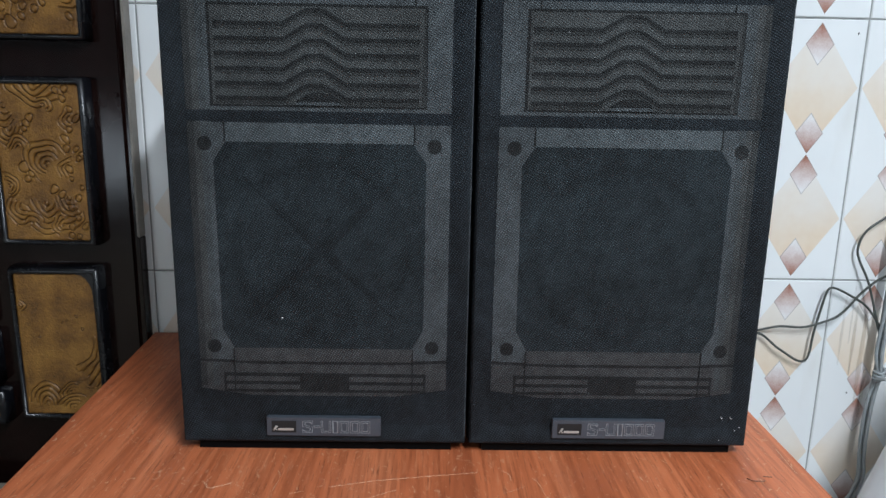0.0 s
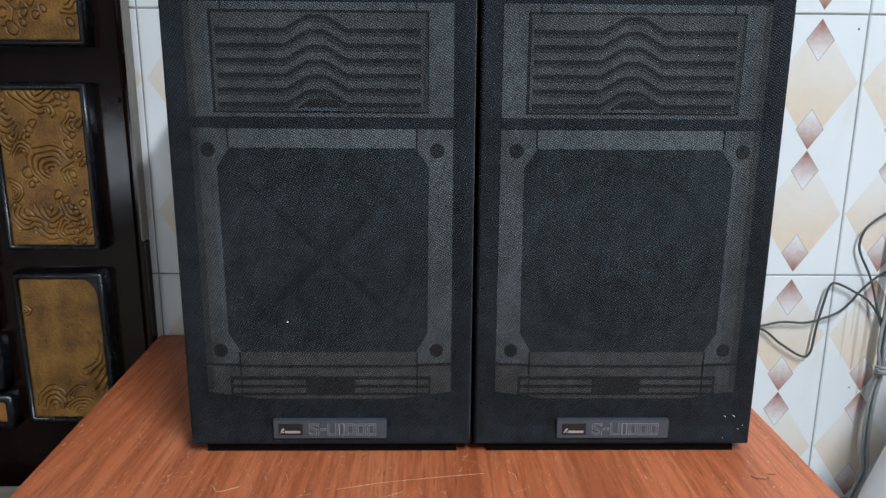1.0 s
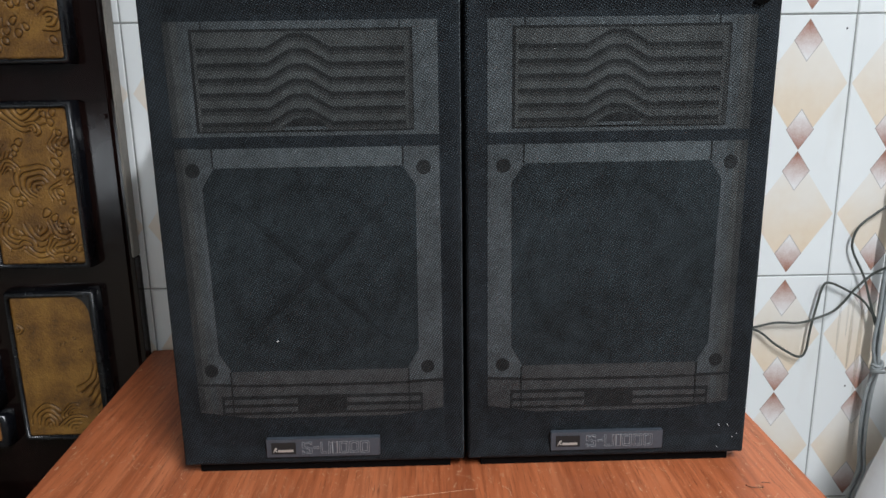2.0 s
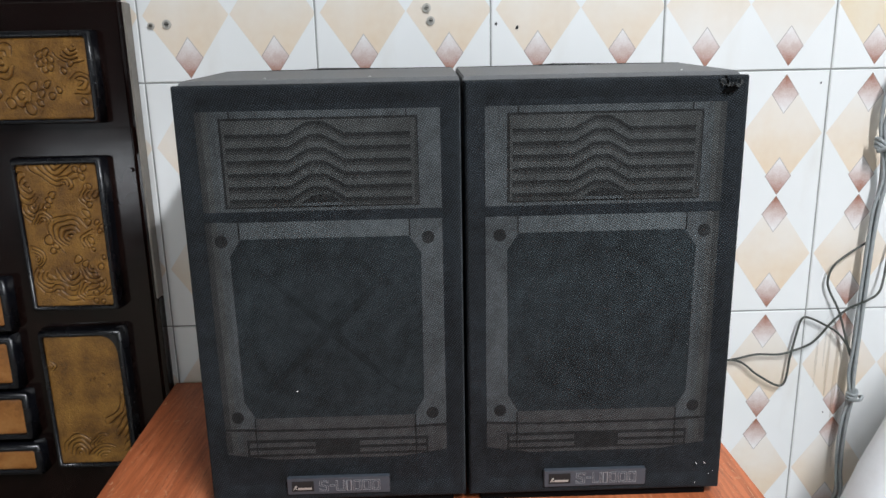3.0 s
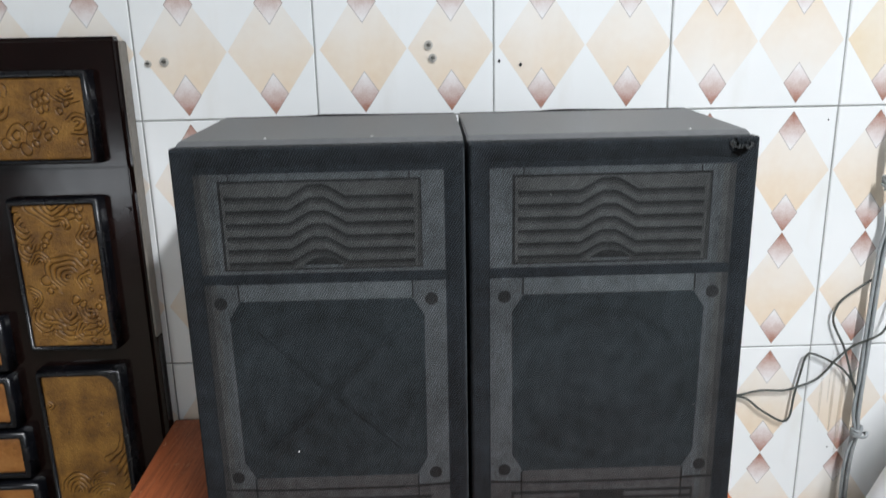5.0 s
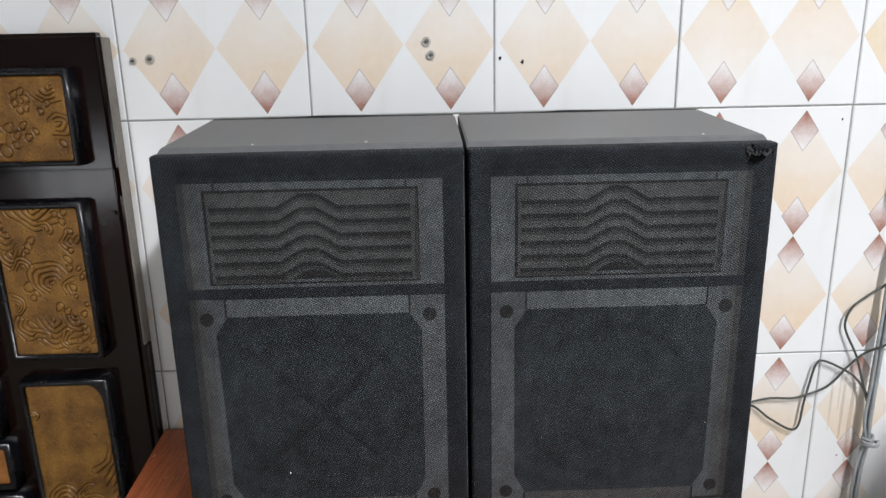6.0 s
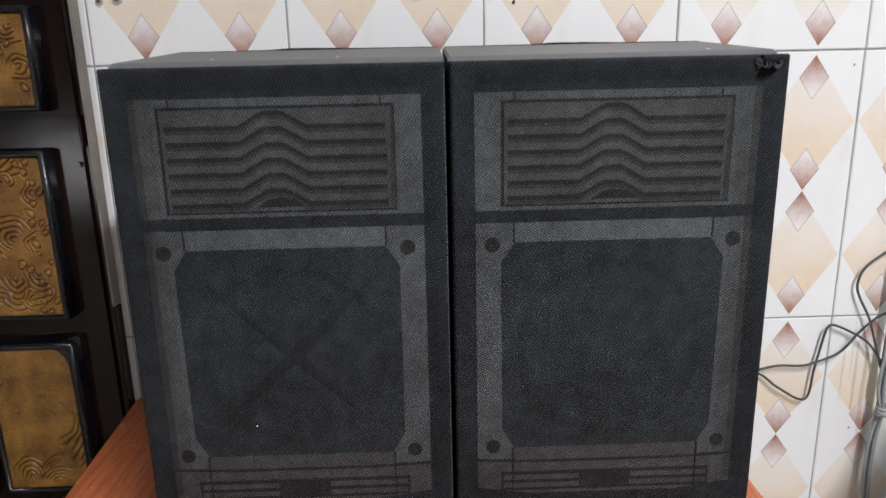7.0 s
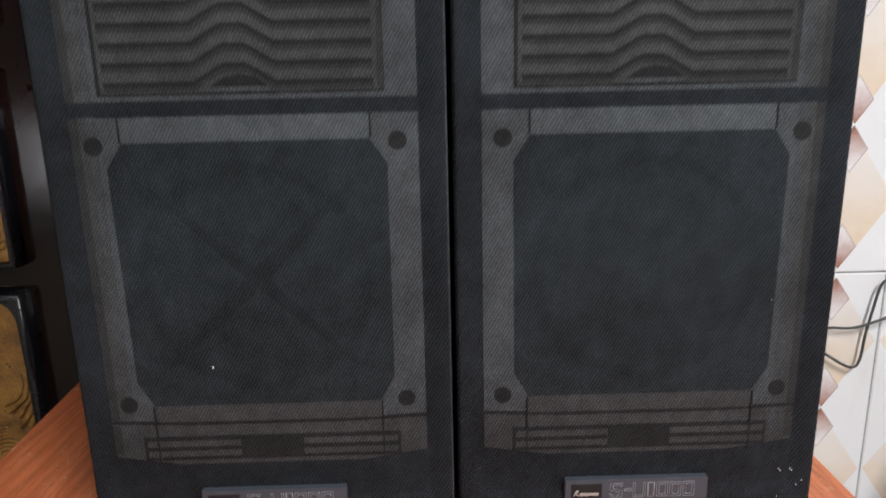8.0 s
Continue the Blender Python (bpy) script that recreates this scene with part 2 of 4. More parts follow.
_b.inputs["Emission Color"].default_value, _b.inputs["Emission Strength"].default_value = (0.95, 0.98, 1, 1), 4

# ---- mesh helpers ----


def mesh_of(name, bm, material, smooth=False):
    me = bpy.data.meshes.new(name)
    bm.normal_update()
    bm.to_mesh(me)
    bm.free()
    me.materials.append(material)
    if smooth:
        me.polygons.foreach_set("use_smooth", [True] * len(me.polygons))
    return me


def part(name, bm, material, parent=None, label="", smooth=False):
    ob = new(name, mesh_of(name, bm, material, smooth))
    ob.parent = parent
    if label:
        tagged(ob, label)
    return ob


def thing(name, where, label, category, group="", kind=""):
    ob = new(name)
    ob.matrix_world = Matrix.Translation(where)
    return tagged(ob, label, category, group, kind)


def box(bm, x0, x1, y0, y1, z0, z1, bevel=0.0, seg=2):
    r = bmesh.ops.create_cube(bm, size=1, matrix=Matrix.Translation(((x0 + x1) / 2, (y0 + y1) / 2, (z0 + z1) / 2)) @ Matrix.Diagonal((x1 - x0, y1 - y0, z1 - z0, 1)))
    if bevel:
        vs = set(r["verts"])
        bmesh.ops.bevel(bm, geom=[e for e in bm.edges if e.verts[0] in vs and e.verts[1] in vs], offset=bevel, segments=seg, affect="EDGES")
    return bm


def boxed(*a, **k):
    return box(bmesh.new(), *a, **k)


def plate(outline, y0, y1, holes=()):
    """A flat plate in x and z with a given outline, between y0 (front) and y1."""
    bm = bmesh.new()
    loops = []
    for ring in (outline, *holes):
        vs = [bm.verts.new((x, y0, z)) for x, z in ring]
        loops += [bm.edges.new((vs[i], vs[(i + 1) % len(vs)])) for i in range(len(vs))]
    if holes:
        bmesh.ops.triangle_fill(bm, use_beauty=True, edges=loops)
    else:
        bm.faces.new(bm.verts)
    r = bmesh.ops.extrude_face_region(bm, geom=list(bm.faces))
    for v in r["geom"]:
        if isinstance(v, bmesh.types.BMVert):
            v.co.y = y1
    bmesh.ops.recalc_face_normals(bm, faces=bm.faces)
    return bm


def disc(cx, cz, r, y0, y1, n=20):
    return plate([(cx + r * math.cos(2 * math.pi * i / n), cz + r * math.sin(2 * math.pi * i / n)) for i in range(n)], y0, y1)


def smooth_path(pts, steps=8):
    """Catmull-Rom through the points."""
    p = [Vector(q) for q in pts]
    p = [2 * p[0] - p[1]] + p + [2 * p[-1] - p[-2]]
    out = []
    for i in range(1, len(p) - 2):
        a, b, c, d = p[i - 1:i + 3]
        for s in range(steps):
            t = s / steps
            out.append(0.5 * (2 * b + (c - a) * t + (2 * a - 5 * b + 4 * c - d) * t * t + (3 * b - a - 3 * c + d) * t ** 3))
    out.append(p[-2])
    return out


def tube(bm, pts, r, n=8, steps=8, flat=1.0):
    path = smooth_path(pts, steps)
    rings, side = [], None
    for i, q in enumerate(path):
        d = (path[min(i + 1, len(path) - 1)] - path[max(i - 1, 0)]).normalized()
        side = (side - d * side.dot(d)) if side else d.orthogonal()
        side.normalize()
        up = d.cross(side)
        rings.append([bm.verts.new(q + r * (math.cos(2 * math.pi * k / n) * side + flat * math.sin(2 * math.pi * k / n) * up)) for k in range(n)])
    for a, b in zip(rings, rings[1:]):
        for k in range(n):
            bm.faces.new((a[k], a[(k + 1) % n], b[(k + 1) % n], b[k]))
    bm.faces.new(rings[0][::-1])
    bm.faces.new(rings[-1])
    return bm


# ---- the room ----
WALL_Y = 0.355
RX0, RX1, RY0, RZ1 = -2.44, 2.06, -2.6, 2.5
JOINT_X, JOINT_Z, TW, TH = 0.56, 1.208, 0.25, 0.37

wall_north = tagged(part("wall_north", boxed(RX0 - 0.1, RX1 + 0.1, WALL_Y + 0.002, WALL_Y + 0.15, -0.1, RZ1), M_GROUT), "tiled wall with grey joints", "wall", kind="structure")
tagged(part("wall_west", boxed(RX0 - 0.15, RX0, RY0, WALL_Y, -0.1, RZ1), M_WALL), "plain pale painted wall", "wall", kind="structure")
tagged(part("wall_east", boxed(RX1, RX1 + 0.15, RY0, WALL_Y, -0.1, RZ1), M_WALL), "plain pale painted wall", "wall", kind="structure")
WX0, WX1, WZ0, WZ1 = -2.20, -1.40, 0.50, 0.98
WXM = (WX0 + WX1) / 2
tagged(part("wall_south", plate([(RX0 - 0.15, -0.1), (RX1 + 0.15, -0.1), (RX1 + 0.15, RZ1), (RX0 - 0.15, RZ1)], RY0 - 0.15, RY0,
                                [[(WX0, WZ0), (WX1, WZ0), (WX1, WZ1), (WX0, WZ1)]]), M_WALL), "plain pale wall with a low window opening", "wall", kind="structure")
tagged(part("floor", boxed(RX0 - 0.15, RX1 + 0.15, RY0 - 0.15, WALL_Y, -0.15, 0.0), M_FLOOR), "pale speckled stone floor", "floor", kind="structure")
tagged(part("ceiling", boxed(RX0 - 0.15, RX1 + 0.15, RY0 - 0.15, WALL_Y + 0.15, RZ1, RZ1 + 0.12), M_WALL), "plain pale ceiling", "ceiling", kind="structure")
win = tagged(part("window_1", plate([(WX0, WZ0), (WX1, WZ0), (WX1, WZ1), (WX0, WZ1)], RY0 - 0.10, RY0 - 0.04,
                                    [[(WX0 + 0.05, WZ0 + 0.05), (WXM - 0.025, WZ0 + 0.05), (WXM - 0.025, WZ1 - 0.05), (WX0 + 0.05, WZ1 - 0.05)],
                                     [(WXM + 0.025, WZ0 + 0.05), (WX1 - 0.05, WZ0 + 0.05), (WX1 - 0.05, WZ1 - 0.05), (WXM + 0.025, WZ1 - 0.05)]]), M_WALL), "pale window frame with two panes", "window", kind="structure")
for x0, x1 in ((WX0 + 0.045, WXM - 0.02), (WXM + 0.02, WX1 - 0.045)):
    pane = part("pane", boxed(x0, x1, RY0 - 0.072, RY0 - 0.068, WZ0 + 0.045, WZ1 - 0.045), M_GLASS, win)
    pane.visible_shadow = False
lamp = thing("tube_light", (TUBE[0], TUBE[1], TUBE[2]), "white ceiling tube light fitting, switched on", "lamp")
part("housing", boxed(-0.03, 0.03, -0.63, 0.63, 0.03, 0.18, bevel=0.006), M_WALL, lamp)
part("tube", tube(bmesh.new(), [(0, -0.6, 0.012), (0, 0, 0.012), (0, 0.6, 0.012)], 0.013, 12), M_GLOW, lamp, smooth=True)

# ---- table ----
TZ = 0.7450
table = thing("table", (0, 0, 0), "orange-brown wood-grain table with a scratched top against the tiled wall", "table")
bm = bmesh.new()
corners = [(-0.404, -0.30), (0.3275, -0.30), (0.3365, 0.352), (-0.4445, 0.352)]
lo = [bm.verts.new((x, y, TZ - 0.026)) for x, y in corners]
hi = [bm.verts.new((x, y, TZ)) for x, y in corners]
bm.faces.new(hi), bm.faces.new(lo[::-1])
for i in range(4):
    bm.faces.new((lo[i], lo[(i + 1) % 4], hi[(i + 1) % 4], hi[i]))
bmesh.ops.bevel(bm, geom=list(bm.edges), offset=0.0018, segments=2, affect="EDGES")
part("tabletop", bm, M_WOOD, table)
for x, y in ((-0.37, -0.27), (0.29, -0.27), (-0.38, 0.32), (0.29, 0.32)):
    part("leg", boxed(x - 0.022, x + 0.022, y - 0.022, y + 0.022, 0, TZ - 0.026, bevel=0.003), M_EDGE, table)
part("apron", boxed(-0.34, 0.26, -0.275, -0.255, TZ - 0.10, TZ - 0.027, bevel=0.002), M_EDGE, table)

# ---- headboard and bed ----
HB_Y, HB_X1, HB_Z0, HB_Z1 = 0.325, -0.446, 0.20, 1.323
headboard = thing("bed_headboard", (0, 0, 0), "dark lacquered wooden headboard with gold carved panels against the wall", "headboard")
part("board", boxed(-1.95, HB_X1 - 0.004, HB_Y, WALL_Y - 0.004, HB_Z0, HB_Z1, bevel=0.006, seg=3), M_LACQ, headboard)
# pale upper edge: the reflection on glossy lacquer is put into the colour
part("edge_strip", boxed(HB_X1 - 0.0035, HB_X1, HB_Y + 0.004, WALL_Y - 0.005, 0.892, HB_Z1 - 0.006, bevel=0.001), M_SIDE, headboard, "side edge with a pale reflection in its colour")
part("edge_strip", boxed(HB_X1 - 0.0035, HB_X1, HB_Y + 0.004, WALL_Y - 0.005, HB_Z0, 0.8915, bevel=0.001), M_LACQ, headboard, "dark lacquered side edge")
part("rail", boxed(-1.95, -0.453, HB_Y - 0.004, HB_Y - 0.0005, 1.108, 1.148, bevel=0.0015), M_LACQ, headboard)


def carved(w, h, seed, scrolls, pebbles, nx, nz):
    """A carved relief plate: fans of concentric ridges and strings of pebbles cut into a stippled ground.
    Scrolls are (u, v, radius, from degree, to degree, ridges); pebbles are (u, v, radius)."""
    rng = np.random.default_rng(seed)
    xs, zs = np.meshgrid(np.linspace(0, w, nx), np.linspace(0, h, nz), indexing="ij")
    wx = xs + 0.0016 * np.sin(zs * 130 + seed) + 0.0008 * np.sin(zs * 310 + 2 * seed)
    wz = zs + 0.0016 * np.sin(xs * 150 + 1.7 * seed)
    grit = rng.standard_normal(xs.shape)
    for _ in range(2):
        grit = (grit + np.roll(grit, 1, 0) + np.roll(grit, 1, 1) + np.roll(grit, (1, 1), (0, 1))) / 2.6
    worn = 0.5 + 0.5 * np.sin(xs * 55 + 2 * np.sin(zs * 47 + seed)) * np.sin(zs * 61 + seed)
    relief = 0.62 + 0.055 * grit
    for u, v, r, a0, a1, n, inner in scrolls:
        dx, dz = wx - u * w, wz - v * h
        ang = np.arctan2(dz, dx)
        mid, span = math.radians((a0 + a1) / 2), math.radians((a1 - a0) / 2)
        off = np.abs((ang - mid + math.pi) % (2 * math.pi) - math.pi)
        d = np.hypot(dx, dz) * (1 + 0.13 * np.sin(2 * ang + seed + u * 9) + 0.03 * np.sin(5 * ang + 7 * v)) + 0.12 * r * off
        phase = (d / r * n) % 1.0
        ridge = 0.95 - (0.75 + 0.35 * worn) * np.exp(-(np.minimum(phase, 1 - phase) / (0.11 + 0.05 * worn)) ** 2) + 0.03 * grit
        inside = np.clip((r - d) / 0.0008, 0, 1) * np.clip((d - inner * r) / 0.0008, 0, 1) * np.clip((span * (0.86 + 0.14 * np.cos(2.4 * d / r * n)) - off) * d / 0.0012, 0, 1)
        rim = np.exp(-((d - r) / 0.0007) ** 2) * np.clip((span - off) * d / 0.0012, 0, 1)
        relief = relief * (1 - inside) + ridge * inside
        relief = relief * (1 - 0.9 * rim)
    for u, v, r in pebbles:
        d = np.hypot(wx - u * w, (wz - v * h) * 0.9) * (1 + 0.05 * np.sin(3 * np.arctan2(wz - v * h, wx - u * w) + 20 * u))
        dome = np.sqrt(np.clip(1 - (d / r) ** 2, 0, 1)) * 0.5 + 0.55
        inside = np.clip((r - d) / 0.0005, 0, 1)
        relief = relief * (1 - inside) + dome * inside
        relief = relief * (1 - 0.95 * np.exp(-((d - r) / 0.0007) ** 2))
    y = -0.0030 * relief
    edge = np.minimum(np.minimum(xs, w - xs), np.minimum(zs, h - zs))
    y += 0.003 * np.clip(1 - edge / 0.005, 0, 1) ** 2
    verts = np.stack([xs, y, zs], -1).reshape(-1, 3)
    idx = np.arange(nx * nz).reshape(nx, nz)
    faces = np.stack([idx[:-1, :-1], idx[1:, :-1], idx[1:, 1:], idx[:-1, 1:]], -1).reshape(-1, 4)
    me = bpy.data.meshes.new("carving")
    me.from_pydata(verts.tolist(), [], faces.tolist())
    me.polygons.foreach_set("use_smooth", [True] * len(faces))
    return me


def panel(x0, x1, z0, z1, seed, scrolls, pebbles, gold, sides=(0.0065, 0.0095, 0.0075, 0.0100), res=0.00065, proud=0.024):
    """One framed panel: a rounded moulding (left, right, lower and upper widths) round a carved plate."""
    bm = bmesh.new()
    yf = HB_Y - proud
    prof = ((0.0, HB_Y - 0.0008), (0.02, HB_Y - 0.010), (0.10, yf + 0.0050), (0.24, yf + 0.0018), (0.42, yf + 0.0003), (0.62, yf), (0.82, yf + 0.0010), (1.0, yf + 0.0035), (1.04, yf + 0.012))
    sl, sr, sb, st = sides
    rings = []
    for k, y in prof:
        rings.append([bm.verts.new((x, y, z)) for x, z in ((x0 + k * sl, z0 + k * sb), (x1 - k * sr, z0 + k * sb), (x1 - k * sr, z1 - k * st), (x0 + k * sl, z1 - k * st))])
    for a, b in zip(rings, rings[1:]):
        for i in range(4):
            bm.faces.new((a[i], a[(i + 1) % 4], b[(i + 1) % 4], b[i]))
    bmesh.ops.bevel(bm, geom=[e for e in bm.edges if abs(e.verts[0].co.y - e.verts[1].co.y) > 1e-5 or abs(e.verts[0].co.x - e.verts[1].co.x) * abs(e.verts[0].co.z - e.verts[1].co.z) > 0], offset=0.0016, segments=2, affect="EDGES")
    p = part("panel", bm, M_LACQ2, headboard, smooth=True)
    w, h = x1 - x0 - sl - sr + 0.004, z1 - z0 - sb - st + 0.004
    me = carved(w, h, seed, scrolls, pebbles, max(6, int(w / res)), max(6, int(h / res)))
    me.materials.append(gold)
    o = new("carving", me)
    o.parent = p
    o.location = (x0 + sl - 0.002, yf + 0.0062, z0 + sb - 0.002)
    return p


prng = random.Random(3)
bead_strip = [(0.86 + 0.07 * math.sin(k * 1.7), 0.04 + 0.062 * k, 0.0030 + 0.0022 * prng.random()) for k in range(15)]
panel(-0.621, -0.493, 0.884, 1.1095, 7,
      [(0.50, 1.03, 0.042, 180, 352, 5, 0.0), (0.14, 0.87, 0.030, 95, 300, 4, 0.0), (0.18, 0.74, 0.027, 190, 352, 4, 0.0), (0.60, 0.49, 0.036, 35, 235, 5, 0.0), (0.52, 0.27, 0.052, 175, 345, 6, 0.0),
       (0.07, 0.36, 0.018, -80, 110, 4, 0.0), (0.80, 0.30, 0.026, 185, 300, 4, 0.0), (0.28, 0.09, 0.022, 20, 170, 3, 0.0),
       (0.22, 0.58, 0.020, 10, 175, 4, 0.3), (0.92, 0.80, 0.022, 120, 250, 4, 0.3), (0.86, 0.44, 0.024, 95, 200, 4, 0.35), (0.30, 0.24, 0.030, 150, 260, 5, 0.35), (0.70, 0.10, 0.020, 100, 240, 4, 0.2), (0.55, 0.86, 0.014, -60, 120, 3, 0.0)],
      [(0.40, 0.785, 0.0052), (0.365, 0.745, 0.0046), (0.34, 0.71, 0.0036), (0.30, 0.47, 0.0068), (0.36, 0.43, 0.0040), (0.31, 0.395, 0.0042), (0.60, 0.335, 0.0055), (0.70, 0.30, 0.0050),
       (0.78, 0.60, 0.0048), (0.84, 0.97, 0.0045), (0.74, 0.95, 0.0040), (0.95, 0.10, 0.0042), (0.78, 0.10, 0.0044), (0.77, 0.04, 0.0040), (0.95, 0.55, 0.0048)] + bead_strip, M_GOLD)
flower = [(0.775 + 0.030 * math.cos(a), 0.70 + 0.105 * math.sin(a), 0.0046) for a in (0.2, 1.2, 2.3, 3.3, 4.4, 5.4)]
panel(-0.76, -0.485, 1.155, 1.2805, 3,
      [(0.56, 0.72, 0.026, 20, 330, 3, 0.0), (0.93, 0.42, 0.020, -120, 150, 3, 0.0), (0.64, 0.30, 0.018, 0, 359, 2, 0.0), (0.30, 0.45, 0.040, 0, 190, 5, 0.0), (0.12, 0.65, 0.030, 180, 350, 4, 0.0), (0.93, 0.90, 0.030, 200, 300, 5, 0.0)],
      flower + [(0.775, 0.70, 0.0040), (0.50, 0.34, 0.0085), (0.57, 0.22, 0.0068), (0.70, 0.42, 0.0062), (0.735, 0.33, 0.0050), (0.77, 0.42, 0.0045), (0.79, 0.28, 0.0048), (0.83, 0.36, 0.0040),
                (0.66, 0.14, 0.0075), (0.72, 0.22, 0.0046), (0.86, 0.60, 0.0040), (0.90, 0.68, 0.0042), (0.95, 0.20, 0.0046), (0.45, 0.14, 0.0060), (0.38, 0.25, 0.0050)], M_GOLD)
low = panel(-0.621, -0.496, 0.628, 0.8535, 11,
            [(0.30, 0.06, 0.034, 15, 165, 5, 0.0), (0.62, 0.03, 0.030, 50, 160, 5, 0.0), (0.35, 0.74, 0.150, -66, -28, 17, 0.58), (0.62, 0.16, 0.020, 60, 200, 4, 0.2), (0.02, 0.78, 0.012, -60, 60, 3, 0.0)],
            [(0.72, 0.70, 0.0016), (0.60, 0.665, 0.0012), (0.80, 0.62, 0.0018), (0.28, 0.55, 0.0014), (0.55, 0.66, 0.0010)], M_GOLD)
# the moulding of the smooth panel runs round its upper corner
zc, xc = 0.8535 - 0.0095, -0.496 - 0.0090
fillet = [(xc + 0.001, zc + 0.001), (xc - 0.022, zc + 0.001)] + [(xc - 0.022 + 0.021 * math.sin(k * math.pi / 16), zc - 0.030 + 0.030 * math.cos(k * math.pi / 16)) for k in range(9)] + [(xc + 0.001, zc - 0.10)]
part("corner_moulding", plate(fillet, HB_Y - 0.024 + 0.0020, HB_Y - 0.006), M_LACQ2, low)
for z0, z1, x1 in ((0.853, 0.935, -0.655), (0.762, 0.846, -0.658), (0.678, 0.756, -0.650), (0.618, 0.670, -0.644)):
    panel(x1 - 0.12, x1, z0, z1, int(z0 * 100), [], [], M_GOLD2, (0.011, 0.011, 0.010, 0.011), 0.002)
for x, z in ((-0.462, 1.087), (-0.470, 1.112)):
    part("peg", disc(x, z, 0.0035, HB_Y - 0.0046, HB_Y, 10), M_LACQ, headboard)

bed = thing("bed", (0, 0, 0), "bed with a cream printed sheet beside the table", "bed")
bm = boxed(-1.95, -0.47, -1.6, 0.322, 0.30, 0.532, bevel=0.03, seg=4)
part("mattress", bm, M_SHEET, bed, smooth=True)
part("frame", boxed(-1.95, -0.48, -1.62, 0.31, 0.12, 0.299, bevel=0.006), M_LACQ, bed)
for x in (-1.88, -0.56):
    for y in (-1.55, 0.25):
        part("leg", boxed(x - 0.03, x + 0.03, y - 0.03, y + 0.03, 0, 0.12, bevel=0.004), M_LACQ, bed)

# ---- loudspeakers ----
SW, SZ0, SH = 0.2790, 0.7542, 0.4475
SPZ = 0.75  # the height from which the cabinets are built; their plinths reach down to the table
DEPTH, RISE = 0.198, 0.0165


def speaker():
    """One loudspeaker: origin at the middle of its base, front cloth in the plane y = 0."""
    h = SW / 2
    s = thing("loudspeaker", (0, 0, 0), "black vinyl loudspeaker with a black grille cloth on the table", "loudspeaker", "pair of loudspeakers")
    g0 = SZ0 - SPZ
    top = g0 + SH
    # cabinet with a top that rises slightly to the back
    bm = bmesh.new()
    side = [(0.019, 0.0045), (DEPTH, 0.0045), (DEPTH, top + RISE), (0.030, top + 0.004), (0.019, top - 0.001)]
    a = [bm.verts.new((-h + 0.0002, y, z)) for y, z in side]
    b = [bm.verts.new((h - 0.0002, y, z)) for y, z in side]
    bm.faces.new(a[::-1]), bm.faces.new(b)
    for i in range(5):
        bm.faces.new((a[i], a[(i + 1) % 5], b[(i + 1) % 5], b[i]))
    bmesh.ops.recalc_face_normals(bm, faces=bm.faces)
    bmesh.ops.bevel(bm, geom=list(bm.edges), offset=0.0014, segments=2, affect="EDGES")
    part("cabinet", bm, M_VINYL, s, "black vinyl cabinet")
    # near-black plinth: the shade under the grille overhang is put into its colour
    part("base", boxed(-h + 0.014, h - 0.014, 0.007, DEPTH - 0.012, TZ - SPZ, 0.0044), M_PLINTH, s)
    # back panel edge that stands up a little behind the top
    part("back_panel", plate([(-h + 0.002, 0.002), (h - 0.002, 0.002), (h - 0.002, top + RISE + 0.0005), (h * 0.35, top + RISE + 0.001), (h * 0.15, top + RISE + 0.0017),
                              (-h * 0.15, top + RISE + 0.0022), (-h * 0.3, top + RISE + 0.0008), (-h + 0.002, top + RISE + 0.0004)], DEPTH + 0.0005, DEPTH + 0.006), M_DARK, s)
    # grille: a board wrapped in printed cloth
    bm = bmesh.new()
    ring = lambda o, c: [(-h + o + c, g0 + o), (h - o - c, g0 + o), (h - o, g0 + o + c), (h - o, top - o - c), (h - o - c, top - o), (-h + o + c, top - o), (-h + o, top - o - c), (-h + o, g0 + o + c)]
    prof = ((0.0, 0.0188, 0.0007), (0.0002, 0.0065, 0.0007), (0.0009, 0.0024, 0.0007), (0.0024, 0.0004, 0.0007), (0.0042, 0.0, 0.0008), (0.0100, 0.0008, 0.0012), (0.0185, 0.0034, 0.002), (0.0194, 0.0036, 0.002))
    rings = [[bm.verts.new((x, y, z)) for x, z in ring(o, c)] for o, y, c in prof]
    for ra, rb in zip(rings, rings[1:]):
        for i in range(8):
            bm.faces.new((ra[i], ra[(i + 1) % 8], rb[(i + 1) % 8], rb[i]))
    bm.faces.new(rings[-1])
    bmesh.ops.recalc_face_normals(bm, faces=bm.faces)
    grille = part("grille", bm, M_CLOTHS, s, "black cloth-covered grille")
    Z = lambda z: z + g0 - 0.0010 - (0.2945 - z) * 0.0131
    yp = 0.0034
    O, I = 0.119, 0.097
    V = lambda x0, x1, z0, z1: [(x0, Z(z0)), (x1, Z(z0)), (x1, Z(z1)), (x0, Z(z1))]
    lay = lambda n, ring2, level, material, holes=(), label="": part(n, plate(ring2, yp - 0.00025 * level, yp + 0.0003, holes), material, grille, label)
    # upper printed plate with arched louvres
    lay("upper_plate", V(-O, O, 0.324, 0.4215), 1, M_PGREY, (), "grey printed plate")
    lay("louvre_field", V(-I, I, 0.3275, 0.4150), 2, M_PDARK)
    lay("louvre_ground", V(-I + 0.0026, I - 0.0026, 0.3290, 0.4126), 3, M_PMID)
    lay("divider", V(-O, O, 0.3135, 0.3240), 1, M_CLOTHS)
